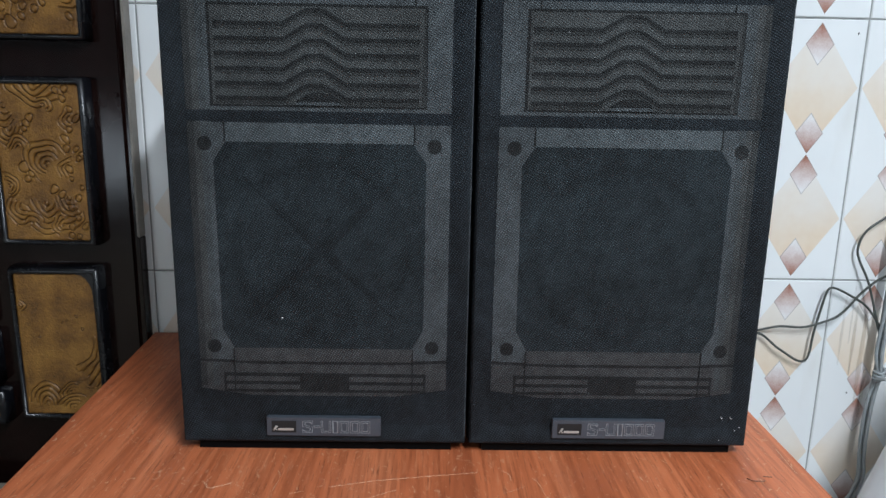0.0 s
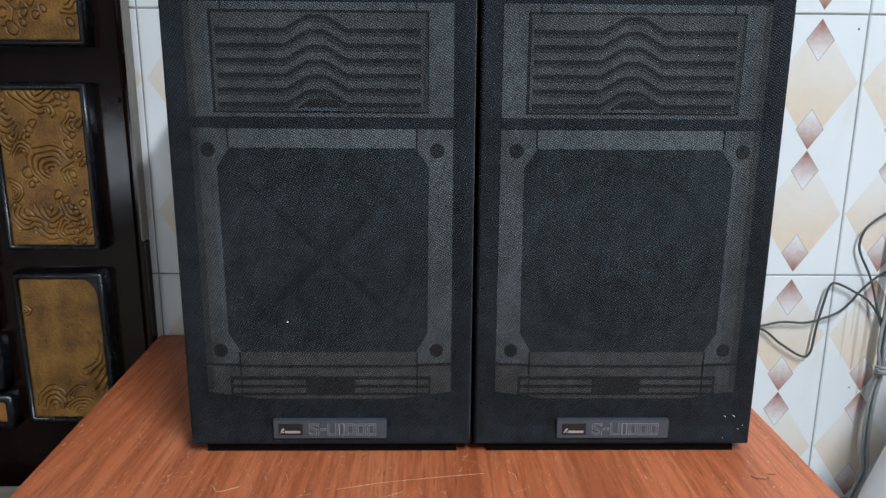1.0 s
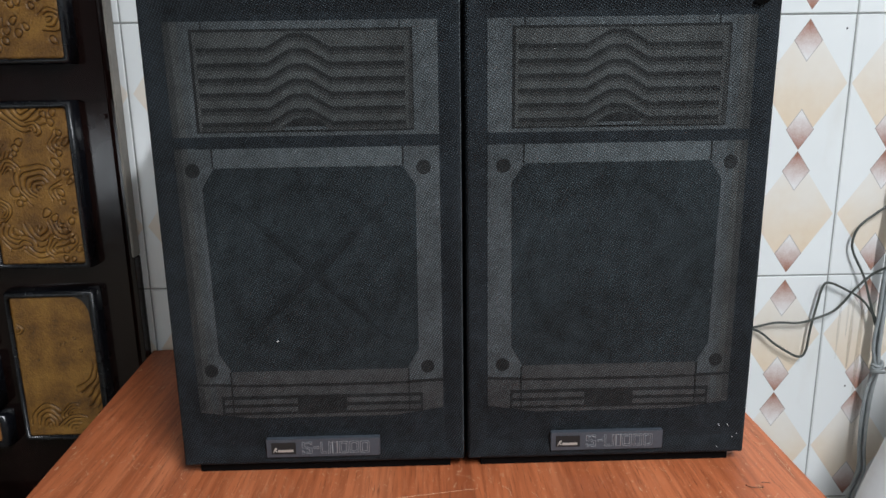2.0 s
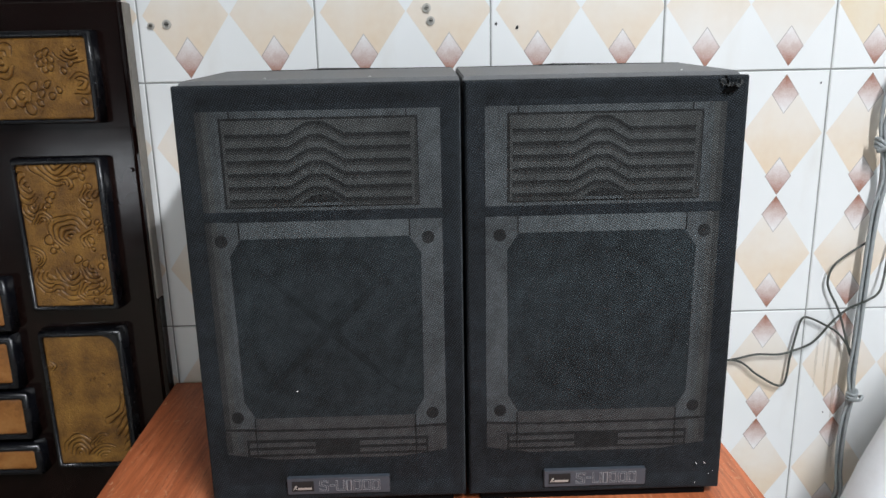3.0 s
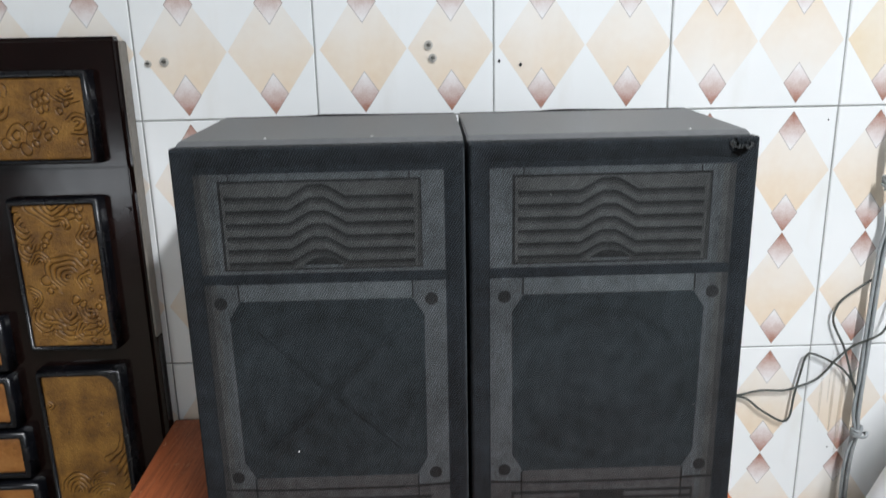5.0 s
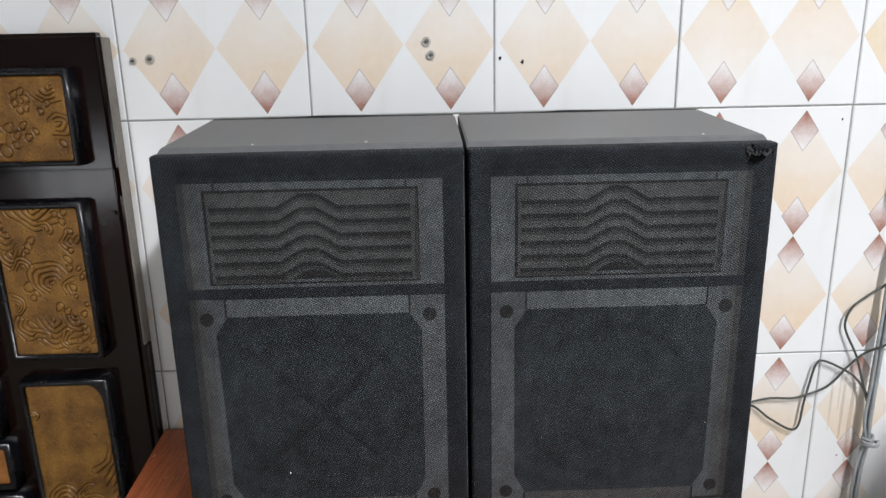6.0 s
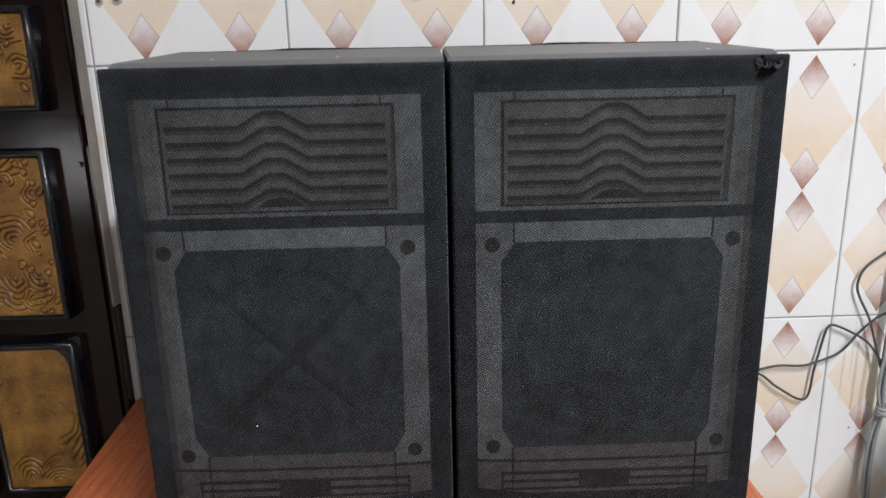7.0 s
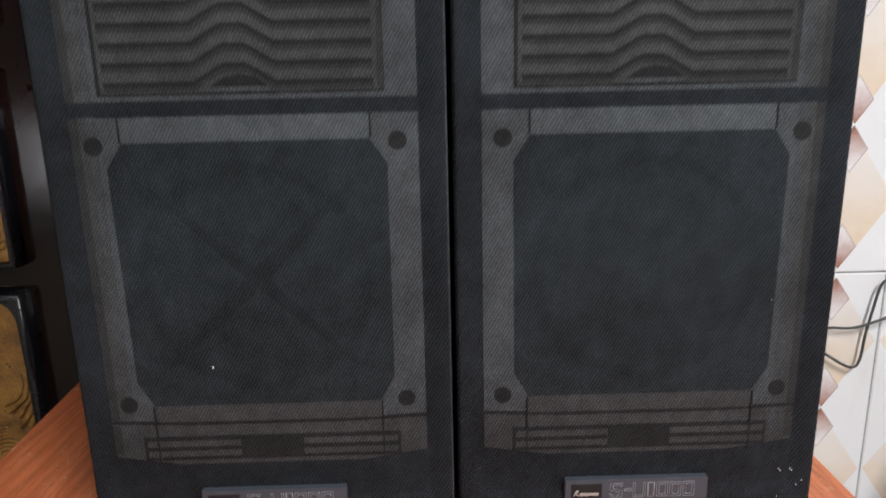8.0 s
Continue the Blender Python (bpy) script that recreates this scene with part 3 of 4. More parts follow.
    arch = [(-I + 0.0055, 0.0), (-0.031, 0.0), (-0.0135, 0.0100), (-0.0090, 0.0116), (0.0035, 0.0116), (0.0075, 0.0100), (0.0245, 0.0), (I - 0.0075, 0.0)]
    pitch = 0.01265
    for k in range(6):
        z0 = 0.3990 - pitch * k
        for t, d, level, material in ((0.0008, -0.0056, 4, M_PLOW), (0.0006, -0.0026, 5, M_PDARK)):
            up = [(x, Z(z0 + dz + t * (1 if x in (arch[0][0], arch[-1][0]) else 1))) for x, dz in arch]
            dn = [(x, Z(max(0.3292, z0 + dz + d))) for x, dz in reversed(arch)]
            lay("louvre", up + dn, level, material, (), "dark arched louvre shadow print")
    lay("arch_peak", [(-0.020, Z(0.3325)), (0.019, Z(0.3325)), (0.011, Z(0.3385)), (0.0, Z(0.3405)), (-0.011, Z(0.3385))], 6, M_PDARK)
    lay("arch_sill", [(-0.021, Z(0.3292)), (0.020, Z(0.3292)), (0.017, Z(0.3322)), (-0.018, Z(0.3322))], 6, M_PGREY)
    for sx in (-1, 1):
        lay("seam", V(sx * 0.086 - 0.0006, sx * 0.086 + 0.0006, 0.4150, 0.4214), 3, M_PDARK)
    lay("louvre_side", [(I - 0.0050, Z(0.331)), (I - 0.0004, Z(0.329)), (I - 0.0015, Z(0.412)), (I - 0.0028, Z(0.410))], 4, M_PLOW)
    # woofer surround print
    lay("woofer_surround", [(-O, Z(0.0912)), (-0.06, Z(0.0885)), (0.06, Z(0.0885)), (O, Z(0.0912)), (O, Z(0.3135)), (-O, Z(0.3135))], 1, M_PGREY, (), "grey printed woofer surround")
    hole = [(-0.085, Z(0.102)), (0.085, Z(0.102)), (I - 0.001, Z(0.121)), (I, Z(0.279)), (0.085, Z(0.2965)), (-0.085, Z(0.2965)), (-I, Z(0.279)), (-I + 0.001, Z(0.121))]
    lay("top_bar", V(-0.085, 0.085, 0.2960, 0.3133), 2, M_PLITE, (), "lighter grey printed bar")
    lay("woofer_field", hole, 2, M_FIELD, (), "charcoal woofer field")
    for sx in (-1, 1):
        for z in (0.2945, 0.1035):
            lay("screw_spot", [(sx * 0.1045 + 0.0066 * math.cos(a * math.pi / 10), Z(z) + 0.0066 * math.sin(a * math.pi / 10)) for a in range(20)], 2, M_PDARK)
        lay("seam", V(sx * 0.086 - 0.0006, sx * 0.086 + 0.0006, 0.2966, 0.3133), 3, M_PDARK)
        lay("seam", V(sx * 0.086 - 0.0006, sx * 0.086 + 0.0006, 0.0560, 0.1018), 5, M_PDARK)
    # lower prints are darkened: light falling off down the front, put into colour
    lay("bottom_bar", [(-0.085, Z(0.0888)), (0.085, Z(0.0888)), (0.085, Z(0.1018)), (-0.085, Z(0.1018))], 2, M_PWARM, (), "warm grey printed bar, darkened for the lower front's shade")
    # lower trim print with two vents
    lay("groove", [(-O, Z(0.0880)), (-0.06, Z(0.0856)), (0.06, Z(0.0856)), (O, Z(0.0880)), (O, Z(0.0912)), (0.06, Z(0.0885)), (-0.06, Z(0.0885)), (-O, Z(0.0912))], 1, M_PDARK)
    lay("lower_trim", [(-O, Z(0.0608)), (-0.07, Z(0.0535)), (0.07, Z(0.0535)), (O, Z(0.0608)), (O, Z(0.0880)), (0.06, Z(0.0856)), (-0.06, Z(0.0856)), (-O, Z(0.0880))], 1, M_PWARM, (), "warm grey printed trim, darkened for the lower front's shade")
    lay("vent", V(-0.097, 0.099, 0.0572, 0.0768), 2, M_PDARK)
    for x0, x1 in ((-0.0945, -0.0235), (0.0245, 0.0965)):
        for z0, z1 in ((0.0600, 0.0648), (0.0684, 0.0732)):
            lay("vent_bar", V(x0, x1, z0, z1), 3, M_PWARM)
    # badge
    badge = part("badge", boxed(-0.0565, 0.0555, -0.0016, 0.0045, g0 + 0.0087, g0 + 0.0284, bevel=0.0006), M_BADGE, s, "dark grey metal name badge")
    part("badge_inset", boxed(-0.0515, -0.0275, -0.0020, -0.0012, g0 + 0.0127, g0 + 0.0247), M_DARK, badge)
    bm = bmesh.new()
    tube(bm, [(-0.0495, -0.0021, g0 + 0.0022 + 0.0125), (-0.0475, -0.0021, g0 + 0.0022 + 0.0168), (-0.0460, -0.0021, g0 + 0.0022 + 0.0165), (-0.0478, -0.0021, g0 + 0.0022 + 0.0145), (-0.0460, -0.0021, g0 + 0.0022 + 0.0128)], 0.0005, 6, 5)
    box(bm, -0.0450, -0.0300, -0.0023, -0.0019, g0 + 0.0022 + 0.0126, g0 + 0.0022 + 0.0150)
    part("badge_mark", bm, M_SILVER, badge, "silver script-like bar")
    # squared outline lettering: each glyph of the built-in font fitted to its cell and pulled towards square corners
    bm = bmesh.new()
    pen = -0.0215
    for glyph, gw, mode in (("S", 0.0114, 2), ("-", 0.0068, 0), ("U", 0.0112, 3), ("1", 0.0072, 0), ("0", 0.0104, 1), ("0", 0.0104, 1), ("0", 0.0104, 1)):
        cu = bpy.data.curves.new("model_lettering", "FONT")
        cu.body, cu.size, cu.fill_mode, cu.bevel_depth, cu.bevel_resolution = glyph, 0.0178, "NONE", 0.00024, 0
        tmp = bpy.data.objects.new("tmp", cu)
        me = bpy.data.meshes.new_from_object(tmp)
        bpy.data.objects.remove(tmp)
        co = np.zeros(len(me.vertices) * 3)
        me.vertices.foreach_get("co", co)
        co = co.reshape(-1, 3)
        lo, up = co.min(0), co.max(0)
        uv = (co - lo) / (up - lo) * 2 - 1
        u, v = uv[:, 0].copy(), uv[:, 1].copy()
        centre = np.zeros_like(v)
        if mode == 2:
            centre = np.where(v > 0, 0.5, -0.5)
        if mode == 3:
            centre = np.full_like(v, -0.3)
        half = {1: 1.0, 2: 0.5, 3: 0.7}.get(mode, 1.0)
        q = (v - centre) / half
        if mode:
            m_, r_ = np.maximum(np.abs(u), np.abs(q)) + 1e-6, np.hypot(u, q) + 1e-6
            pull = 1 + 0.85 * (r_ / m_ - 1)
            if mode == 3:
                pull = np.where(q > 0, 1.0, pull)
            u, q = np.clip(u * pull, -1, 1), np.clip(q * pull, -1.0, 2.0 if mode == 3 else 1.0)
        v = centre + half * q
        gh, gz = (0.0128, 0.0122) if glyph != "-" else (0.0024, 0.0176)
        co = np.stack([pen + (u + 1) / 2 * (gw - 0.0012), np.full_like(u, -0.0018) - co[:, 2], g0 + gz + (v + 1) / 2 * gh], 1)
        me.vertices.foreach_set("co", co.ravel())
        bm.from_mesh(me)
        bpy.data.meshes.remove(me)
        pen += gw
    me = mesh_of("lettering", bm, M_PRINT)
    t = new("lettering", me)
    t.parent = badge
    return s


right = speaker()
left = copy_thing(right, pose(-0.1402, 0, SPZ))
right.matrix_world = pose(0.1416, 0, SPZ)
tagged(right, "black vinyl loudspeaker with a torn grille corner on the table")
# diagonal braces of the frame press through one cloth
left_grille = next(c for c in left.children if c.name.startswith("grille"))
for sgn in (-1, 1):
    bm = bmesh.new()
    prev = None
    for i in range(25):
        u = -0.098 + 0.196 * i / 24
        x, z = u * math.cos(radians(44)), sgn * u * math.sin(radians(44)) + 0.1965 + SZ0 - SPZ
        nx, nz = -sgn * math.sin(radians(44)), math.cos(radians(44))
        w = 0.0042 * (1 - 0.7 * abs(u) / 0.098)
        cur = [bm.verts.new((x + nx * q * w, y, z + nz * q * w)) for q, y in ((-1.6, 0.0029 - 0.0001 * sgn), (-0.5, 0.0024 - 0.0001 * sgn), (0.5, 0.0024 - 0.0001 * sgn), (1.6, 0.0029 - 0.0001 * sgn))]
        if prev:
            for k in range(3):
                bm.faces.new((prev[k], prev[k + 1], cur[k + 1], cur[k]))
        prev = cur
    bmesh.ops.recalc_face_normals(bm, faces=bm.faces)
    # a darker cloth tone paints the crease's shade onto the raised strip
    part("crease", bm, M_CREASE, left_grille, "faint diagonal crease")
# thin paler strip along the inner edge of the cloth
part("worn_edge", boxed(SW / 2 - 0.0022, SW / 2 - 0.0008, 0.0012, 0.0042, 0.012, 0.446, bevel=0.0005), M_PGREY, left_grille, "thin pale cloth edge")
# outer print strips darken in steps: the slant-view sheen loss put into colour
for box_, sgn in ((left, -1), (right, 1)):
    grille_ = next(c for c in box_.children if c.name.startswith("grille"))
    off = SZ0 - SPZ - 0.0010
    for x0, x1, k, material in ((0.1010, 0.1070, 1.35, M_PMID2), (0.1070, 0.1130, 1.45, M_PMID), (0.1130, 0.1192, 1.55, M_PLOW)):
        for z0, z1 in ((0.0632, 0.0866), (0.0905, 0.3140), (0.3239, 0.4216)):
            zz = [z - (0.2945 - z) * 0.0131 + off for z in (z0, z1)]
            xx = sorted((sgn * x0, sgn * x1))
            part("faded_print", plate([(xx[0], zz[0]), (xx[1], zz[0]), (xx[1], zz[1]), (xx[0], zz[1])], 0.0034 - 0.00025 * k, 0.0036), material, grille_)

# ---- torn corner, lint ----
rng = random.Random(5)


def blob(cx, cz, rx, rz, y0, y1, n=14, rough=0.35):
    ring = []
    for i in range(n):
        k = 1 + rng.uniform(-rough, rough)
        ring.append((cx + rx * k * math.cos(2 * math.pi * i / n), cz + rz * k * math.sin(2 * math.pi * i / n)))
    return plate(ring, y0, y1)


tear = part("grille_tear", blob(0.1205, 0.4380, 0.0062, 0.0036, -0.0004, 0.0035), M_VOID, right, "torn hole in the cloth")
for x, z, rx, rz in ((0.1125, 0.4455, 0.0026, 0.0042), (0.1175, 0.4425, 0.0030, 0.0016), (0.1265, 0.4410, 0.0034, 0.0017), (0.1305, 0.4445, 0.0014, 0.0026), (0.1215, 0.4420, 0.0012, 0.0020)):
    part("torn_flap", blob(x, z, rx, rz, -0.0016, 0.0020, 11, 0.45), M_PMID, tear, "frayed pale cloth flap")
for x, z in ((0.1150, 0.4480), (0.1165, 0.4440), (0.1235, 0.4405)):
    part("torn_gap", blob(x, z, 0.0009, 0.0022, -0.0019, 0.0020, 9, 0.4), M_VOID, tear)
for i in range(9):
    x, z = 0.121 + rng.uniform(-0.011, 0.014), 0.4425 + rng.uniform(-0.004, 0.005)
    bm = tube(bmesh.new(), [(x, 0.0020, z), (x + rng.uniform(-0.003, 0.003), -0.0010, z + rng.uniform(-0.002, 0.003)), (x + rng.uniform(-0.005, 0.005), -0.0026, z + rng.uniform(-0.004, 0.005))], 0.00045, 5, 4)
    part("frayed_thread", bm, M_PLOW if i % 2 else M_CLOTHS, tear)
part("chip", blob(0.1362, 0.243, 0.0009, 0.0016, -0.0001, 0.004, 9), M_DARK, right)
part("lint", blob(-0.0385, 0.1335, 0.0007, 0.0007, 0.0016, 0.0040, 8), M_LINT, left, "white speck of lint")
for x, z in ((0.1125, 0.035), (0.1215, 0.035), (0.1305, 0.026), (0.1265, 0.022), (0.1115, 0.012)):
    part("lint", blob(x, z, 0.0003, 0.00028, -0.0003, 0.0040, 7), M_LINT, right, "white speck of lint")
for x, z in ((0.094, 0.175), (-0.06, 0.40)):
    part("lint", blob(x, z, 0.00025, 0.00025, 0.0016, 0.0040, 6), M_LINT, right, "white speck of lint")

for box_, x, y in ((left, -0.055, 0.0295), (left, 0.049, 0.0300), (right, 0.081, 0.0310)):
    bm = tube(bmesh.new(), [(x, y, 0.4570), (x + 0.0012, y + 0.0006, 0.4578), (x + 0.0022, y, 0.4570)], 0.0003, 6, 3)
    part("lint", bm, M_LINT, box_, "white speck of lint")

# ---- scratches on the tabletop ----


def scratch(pts, r=0.0006):
    part("scratch", tube(bmesh.new(), [(x, y, TZ - 0.0001) for x, y in pts], r, 6, 6, 0.35), M_SCRATCH, table, "pale scratch")


scratch([(-0.127, -0.064), (-0.086, -0.053), (-0.026, -0.0425), (0.010, -0.037)], 0.00034)
scratch([(-0.096, -0.085), (-0.081, -0.076), (-0.066, -0.068)], 0.00034)
scratch([(-0.242, -0.057), (-0.235, -0.067), (-0.226, -0.064), (-0.217, -0.059)], 0.00045)
scratch([(-0.238, -0.047), (-0.240, -0.057), (-0.237, -0.064)], 0.0004)
scratch([(-0.214, -0.059), (-0.200, -0.071), (-0.185, -0.082)], 0.0002)
scratch([(-0.179, -0.036), (-0.175, -0.048), (-0.177, -0.071)], 0.0004)
scratch([(-0.258, -0.062), (-0.253, -0.029)], 0.0002)
scratch([(-0.409, -0.040), (-0.398, -0.015)], 0.00025)
scratch([(-0.161, -0.075), (-0.149, -0.071)], 0.0003)
scratch([(0.060, -0.045), (0.065, -0.055), (0.069, -0.078), (0.075, -0.067)], 0.00032)
scratch([(0.052, -0.060), (0.041, -0.067), (0.030, -0.072)], 0.00025)
scratch([(0.033, -0.033), (0.039, -0.040), (0.040, -0.050)], 0.0004)
scratch([(-0.005, -0.031), (0.001, -0.020)], 0.0002)
scratch([(0.320, 0.015), (0.3175, -0.019), (0.317, -0.033)], 0.0004)
scratch([(0.321, -0.014), (0.318, -0.022)], 0.0005)
for _ in range(60):
    x, y = rng.uniform(-0.28, 0.30), rng.uniform(-0.16, -0.030)
    a, l = math.pi / 2 + rng.uniform(-0.7, 0.7), rng.uniform(0.002, 0.010)
    scratch([(x, y), (x + l * 0.5 * math.cos(a), y + l * 0.5 * math.sin(a)), (x + l * math.cos(a + 0.5), y + l * math.sin(a + 0.5))], rng.uniform(0.00008, 0.0002))
for x, y, r in ((-0.4325, 0.275, 0.0016), (-0.4190, 0.062, 0.0012), (-0.4165, 0.020, 0.0013), (-0.4050, -0.150, 0.0015), (0.3290, 0.21, 0.0012)):
    scratch([(x - r, y - 2 * r), (x + 0.3 * r, y), (x - 0.5 * r, y + 2 * r)], r)
bm = tube(bmesh.new(), [(0.264, -0.044, TZ + 0.0008), (0.268, -0.048, TZ + 0.0008), (0.278, -0.049, TZ + 0.0008), (0.279, -0.046, TZ + 0.0008)], 0.0005, 6)
tube(bm, [(0.281, -0.040, TZ + 0.0006), (0.289, -0.041, TZ + 0.0006)], 0.0004, 6)
tagged(part("dry_twig", bm, M_EDGE), "tiny dark dry twig lying on the tabletop", "twig")

# ---- wall fixings ----


def wall_screw(x, z, r, label):
    s = thing("wall_screw", (x, WALL_Y, z), label, "screw", "screws in the wall")
    part("plug", disc(0, 0, r, -0.0025, 0.004, 16), M_PLUG, s)
    part("head", disc(0.0005, 0.0005, r * 0.5, -0.0045, 0.0, 12), M_STEEL, s)
    part("slot", boxed(-r * 0.45, r * 0.45, -0.0049, -0.0043, -0.0006, 0.0006), M_DARK, s)


for x, z, r in ((-0.031, 1.304, 0.0062), (-0.0255, 1.2865, 0.0060), (-0.4215, 1.2865, 0.0048), (-0.399, 1.2885, 0.0062)):
    wall_screw(x, z, r, "rusty steel screw in a grey plug in the tiled wall")
for x, z, r in ((0.098, 1.2755, 0.0022), (0.068, 1.281, 0.0018), (0.547, 1.189, 0.0009), (0.605, 0.66, 0.0008)):
    tagged(part("drill_hole", blob(x, z, r, r * 1.5, WALL_Y - 0.0008, WALL_Y + 0.001, 9), M_DARK), "small dark chip in the wall tile", "hole")

bm = tube(bmesh.new(), [(-0.268, WALL_Y, 1.338), (-0.2672, WALL_Y, 1.325), (-0.2660, WALL_Y, 1.312), (-0.2656, WALL_Y, 1.296), (-0.2640, WALL_Y, 1.278)], 0.00022, 6, 4)
part("crack", bm, M_EDGE, wall_north, "brown hairline crack in a tile")

# ---- brown drip stains on the tiles ----
_s = Mat("thin_brown_stain", 0.4)
_s.colour((0.50, 0.34, 0.18))
_tr = _s.t.nodes.new("ShaderNodeBsdfTransparent")
_mx = _s.t.nodes.new("ShaderNodeMixShader")
_s.link(_s.math("MULTIPLY_ADD", _s.noise(40, 5, (1, 1, 0.2)), 0.42, -0.13, clamp=True), _mx.inputs[0])
_s.link(_tr.outputs[0], _mx.inputs[1])
_s.link(_s.b.outputs[0], _mx.inputs[2])
_s.link(_mx.outputs[0], _s.t.nodes["Material Output"].inputs[0])
for x, w, z0, z1 in ((0.584, 0.004, 0.705, 0.815), (0.603, 0.005, 0.690, 0.800), (0.618, 0.007, 0.640, 0.790), (0.628, 0.006, 0.560, 0.700), (0.596, 0.003, 0.74, 0.83)):
    stain = part("stain", plate([(x - w * 0.2, z0), (x + w * 0.2, z0), (x + w * 0.5, z0 + 0.4 * (z1 - z0)), (x + w * 0.35, z1), (x - w * 0.35, z1), (x - w * 0.5, z0 + 0.4 * (z1 - z0))], WALL_Y - 0.0009, WALL_Y - 0.0006), _s.m, wall_north)

# ---- cables ----
CY = 0.344


def wire(name, pts, r, material, label, n=8):
    return tagged(part(name, tube(bmesh.new(), pts, r, n, 8), material, smooth=True), label, "cable")


wire("speaker_wire", [(0.26, 0.230, 0.79), (0.35, 0.30, 0.768), (0.445, CY, 0.762), (0.481, CY, 0.769), (0.516, CY, 0.768), (0.540, CY, 0.774), (0.564, CY - 0.002, 0.785), (0.578, CY - 0.004, 0.800), (0.591, CY - 0.008, 0.822),
                      (0.612, CY - 0.012, 0.845), (0.632, CY - 0.026, 0.863), (0.652, CY - 0.02, 0.873), (0.664, CY - 0.01, 0.893), (0.676, CY, 0.95), (0.70, CY, 1.02)], 0.0018, M_WIRE, "thin dark speaker wire hanging on the tiled wall")
wire("speaker_wire", [(0.26, 0.232, 0.785), (0.36, 0.31, 0.768), (0.446, CY, 0.760), (0.484, CY, 0.735), (0.518, CY, 0.715), (0.531, CY, 0.722), (0.535, CY, 0.759), (0.541, CY, 0.796), (0.547, CY, 0.824), (0.557, CY, 0.829),
                      (0.582, CY, 0.818), (0.606, CY - 0.003, 0.803), (0.624, CY - 0.006, 0.780), (0.637, CY - 0.008, 0.758), (0.639, CY - 0.008, 0.753), (0.630, CY - 0.008, 0.760), (0.620, CY - 0.006, 0.790), (0.605, CY - 0.003, 0.837),
                      (0.588, CY, 0.871), (0.583, CY, 0.890), (0.590, CY, 0.912), (0.610, CY, 0.930), (0.640, CY, 0.950)],
     0.0018, M_WIRE, "thin dark looped speaker wire on the tiled wall")

bundle = thing("cable_bundle", (0, 0, 0), "bundle of grey cables tied with knots hanging down the tiled wall", "cable")
spine = [(0.705, 1.36), (0.665, 1.24), (0.638, 1.175), (0.632, 1.13), (0.636, 1.095), (0.643, 1.05), (0.637, 1.0), (0.633, 0.95), (0.632, 0.88), (0.631, 0.80), (0.630, 0.735), (0.632, 0.70), (0.629, 0.665), (0.624, 0.62), (0.627, 0.57), (0.630, 0.53), (0.621, 0.49), (0.608, 0.43), (0.60, 0.30), (0.60, 0.06)]
for k, (dx, dy, r) in enumerate(((-0.0030, 0.0, 0.0026), (0.0024, -0.003, 0.0028), (0.0, 0.0045, 0.0026), (0.0045, 0.003, 0.0023))):
    pts = []
    for i, (x, z) in enumerate(spine):
        pinch = 0.55 if i in (4, 11) else (2.1 if i in (1, 2) else 1.0)
        pts.append((x + dx * pinch + 0.0012 * math.sin(3 * i + k), 0.331 + dy + 0.0012 * math.cos(2 * i + k), z))
    part("cable", tube(bmesh.new(), pts, r, 8, 6), M_CABLE, bundle, smooth=True)


def knot(cx, cz, s, tilt):
    bm = bmesh.new()
    for j in range(3):
        ring = []
        for i in range(13):
            a = 2 * math.pi * i / 12
            ring.append((cx + s * 1.2 * math.cos(a), 0.328 - 1.2 * s * math.sin(a), cz + (j - 1) * s * 0.75 + s * tilt * math.cos(a) + 0.3 * s * math.sin(2 * a + j)))
        tube(bm, ring, s * 0.42, 8, 3)
    tube(bm, [(cx - s * 1.5, 0.322, cz - s), (cx, 0.308, cz), (cx + s * 1.2, 0.312, cz + s * 0.9), (cx + s * 1.9, 0.324, cz - s * 0.3)], s * 0.42, 8, 5)
    part("knot", bm, M_CABLE, bundle, "knotted grey cable", smooth=True)


knot(0.6325, 0.702, 0.0056, 0.45)
knot(0.632, 1.097, 0.0068, -0.6)

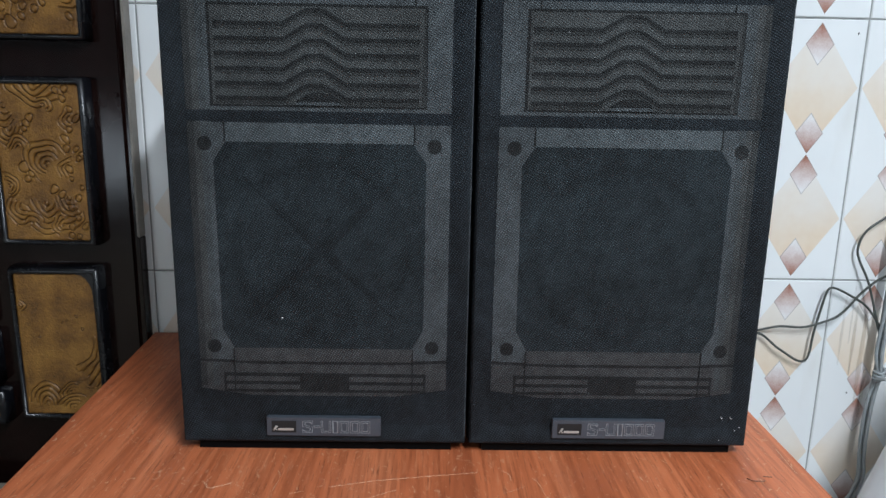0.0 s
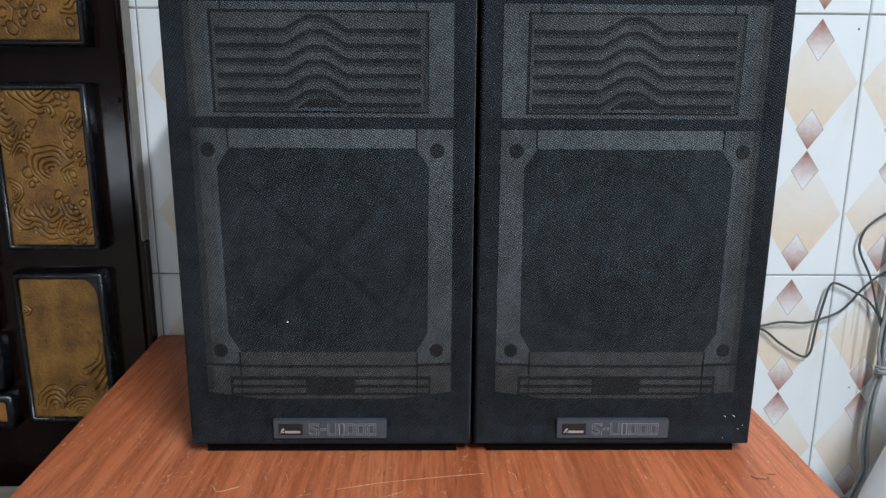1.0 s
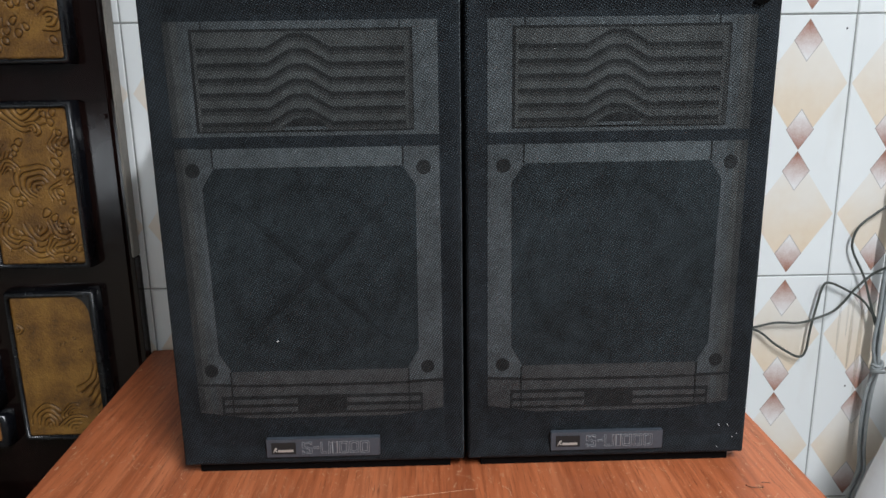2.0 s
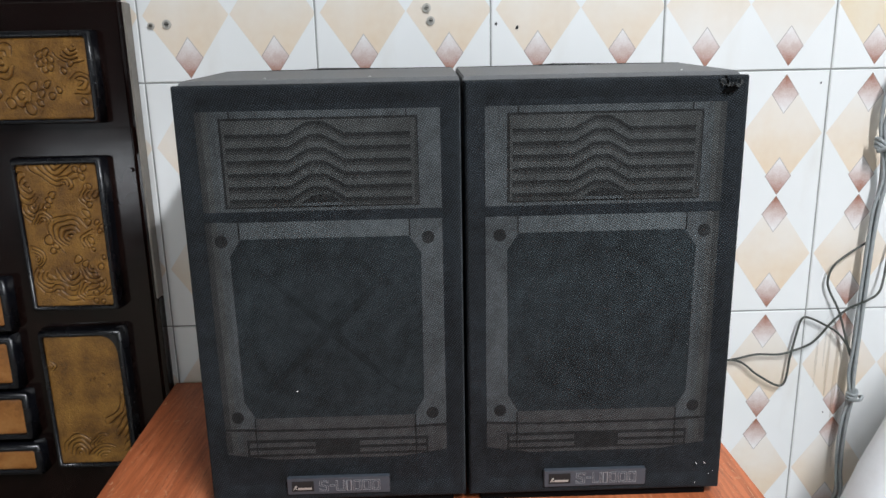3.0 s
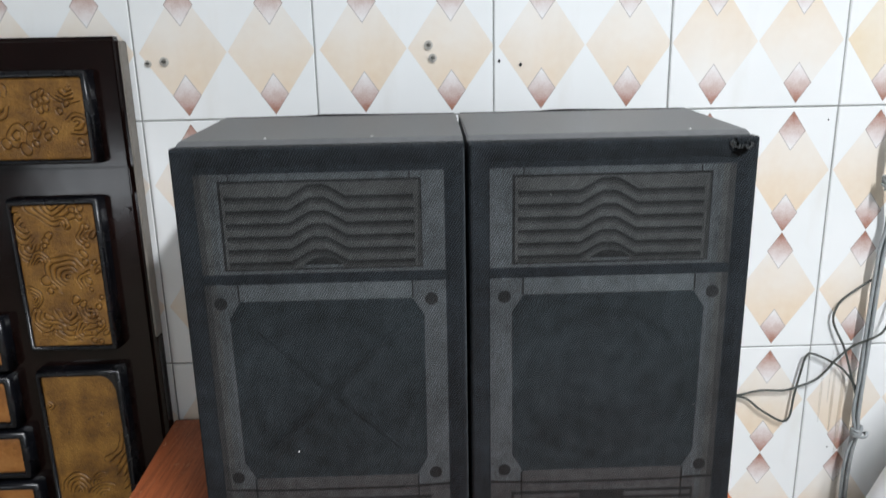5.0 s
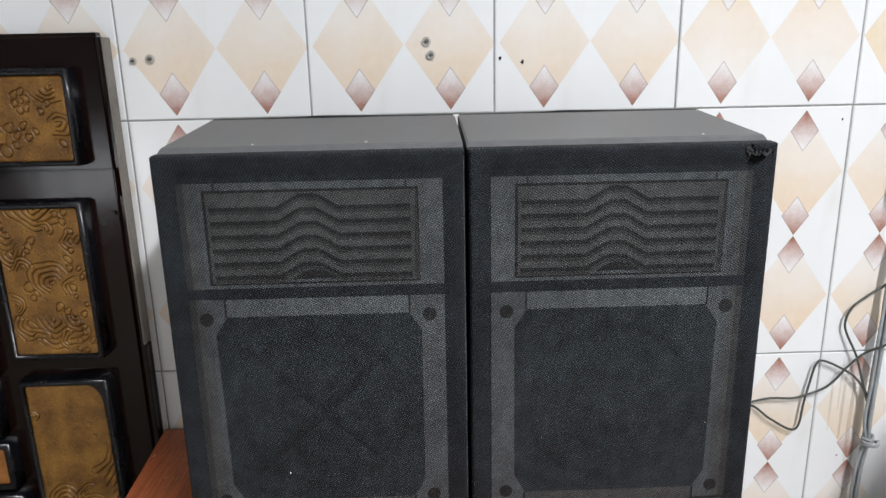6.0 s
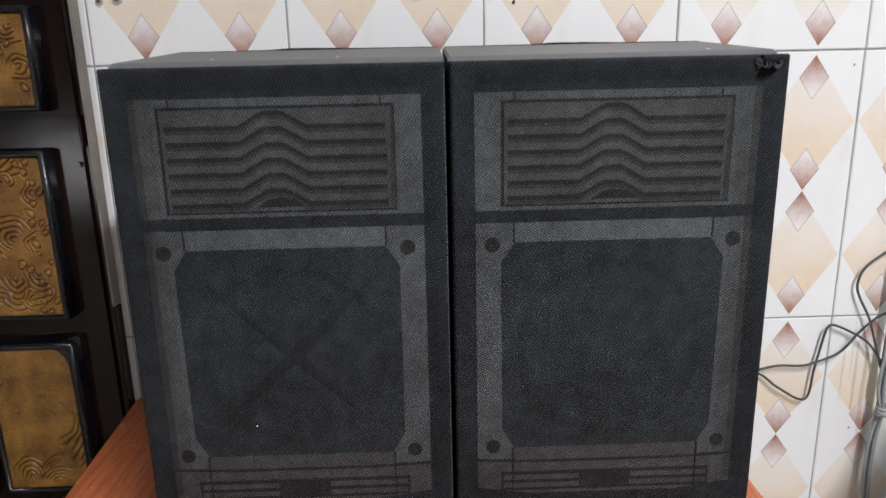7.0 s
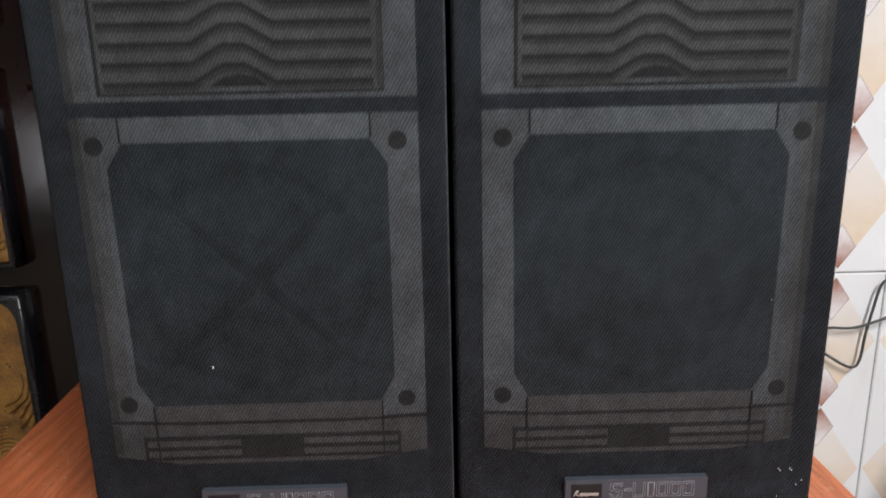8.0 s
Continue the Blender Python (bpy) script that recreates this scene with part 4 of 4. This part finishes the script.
# ---- white cloth bundle on the floor beside the table ----
bm = bmesh.new()
NU = 64
levels = [(0.0, 0.30), (0.03, 0.36), (0.2, 0.345), (0.42, 0.305), (0.574, 0.262), (0.65, 0.238), (0.73, 0.205), (0.80, 0.165), (0.86, 0.115), (0.90, 0.06), (0.915, 0.012)]
zs = [levels[0][0] + (levels[-1][0] - levels[0][0]) * i / 44 for i in range(45)]
grid = []
for z in zs:
    r = float(np.interp(z, [q[0] for q in levels], [q[1] for q in levels]))
    row = []
    for i in range(NU):
        a = 2 * math.pi * i / NU
        f = 1 + 0.012 * math.sin(5 * a + 4 * z) + 0.006 * math.sin(11 * a - 9 * z)
        row.append(bm.verts.new((0.812 + r * f * math.cos(a), 0.195 + 0.40 * r * f * math.sin(a), z)))
    grid.append(row)
for a, c in zip(grid, grid[1:]):
    for i in range(NU):
        bm.faces.new((a[i], a[(i + 1) % NU], c[(i + 1) % NU], c[i]))
bm.faces.new(grid[-1]), bm.faces.new(grid[0][::-1])
tagged(part("white_cloth_sack", bm, M_WHITE, smooth=True), "plain white cloth sack standing on the floor beside the table", "cloth")

# ---- wall tiles ----
bm = boxed(-TW / 2 + 0.0011, TW / 2 - 0.0011, 0.0, 0.006, -TH / 2 + 0.0011, TH / 2 - 0.0011)
bmesh.ops.bevel(bm, geom=[e for e in bm.edges if all(v.co.y < 0.001 for v in e.verts)], offset=0.0012, segments=1, affect="EDGES")
tile_mesh = mesh_of("tile", bm, M_TILE)
faded_mesh, yellow_mesh, centred_mesh = tile_mesh.copy(), tile_mesh.copy(), tile_mesh.copy()
faded_mesh.materials[0], yellow_mesh.materials[0], centred_mesh.materials[0] = M_TILE2, M_TILE3, M_TILE4
for i in range(-12, 6):
    for j in range(-4, 5):
        z = JOINT_Z + (j - 0.5) * TH
        if z - TH / 2 < -0.1 or z + TH / 2 > RZ1 + 0.2:
            continue
        o = new("tile", {(-1, 1): faded_mesh, (0, 1): yellow_mesh}.get((i, j), centred_mesh if i >= -1 else tile_mesh))
        o.parent = wall_north
        o.location = (JOINT_X + (i + 0.5) * TW, WALL_Y + rng.uniform(-0.0004, 0.0004), z)
        o.rotation_euler = (rng.uniform(-0.0015, 0.0015), 0, rng.uniform(-0.002, 0.002))
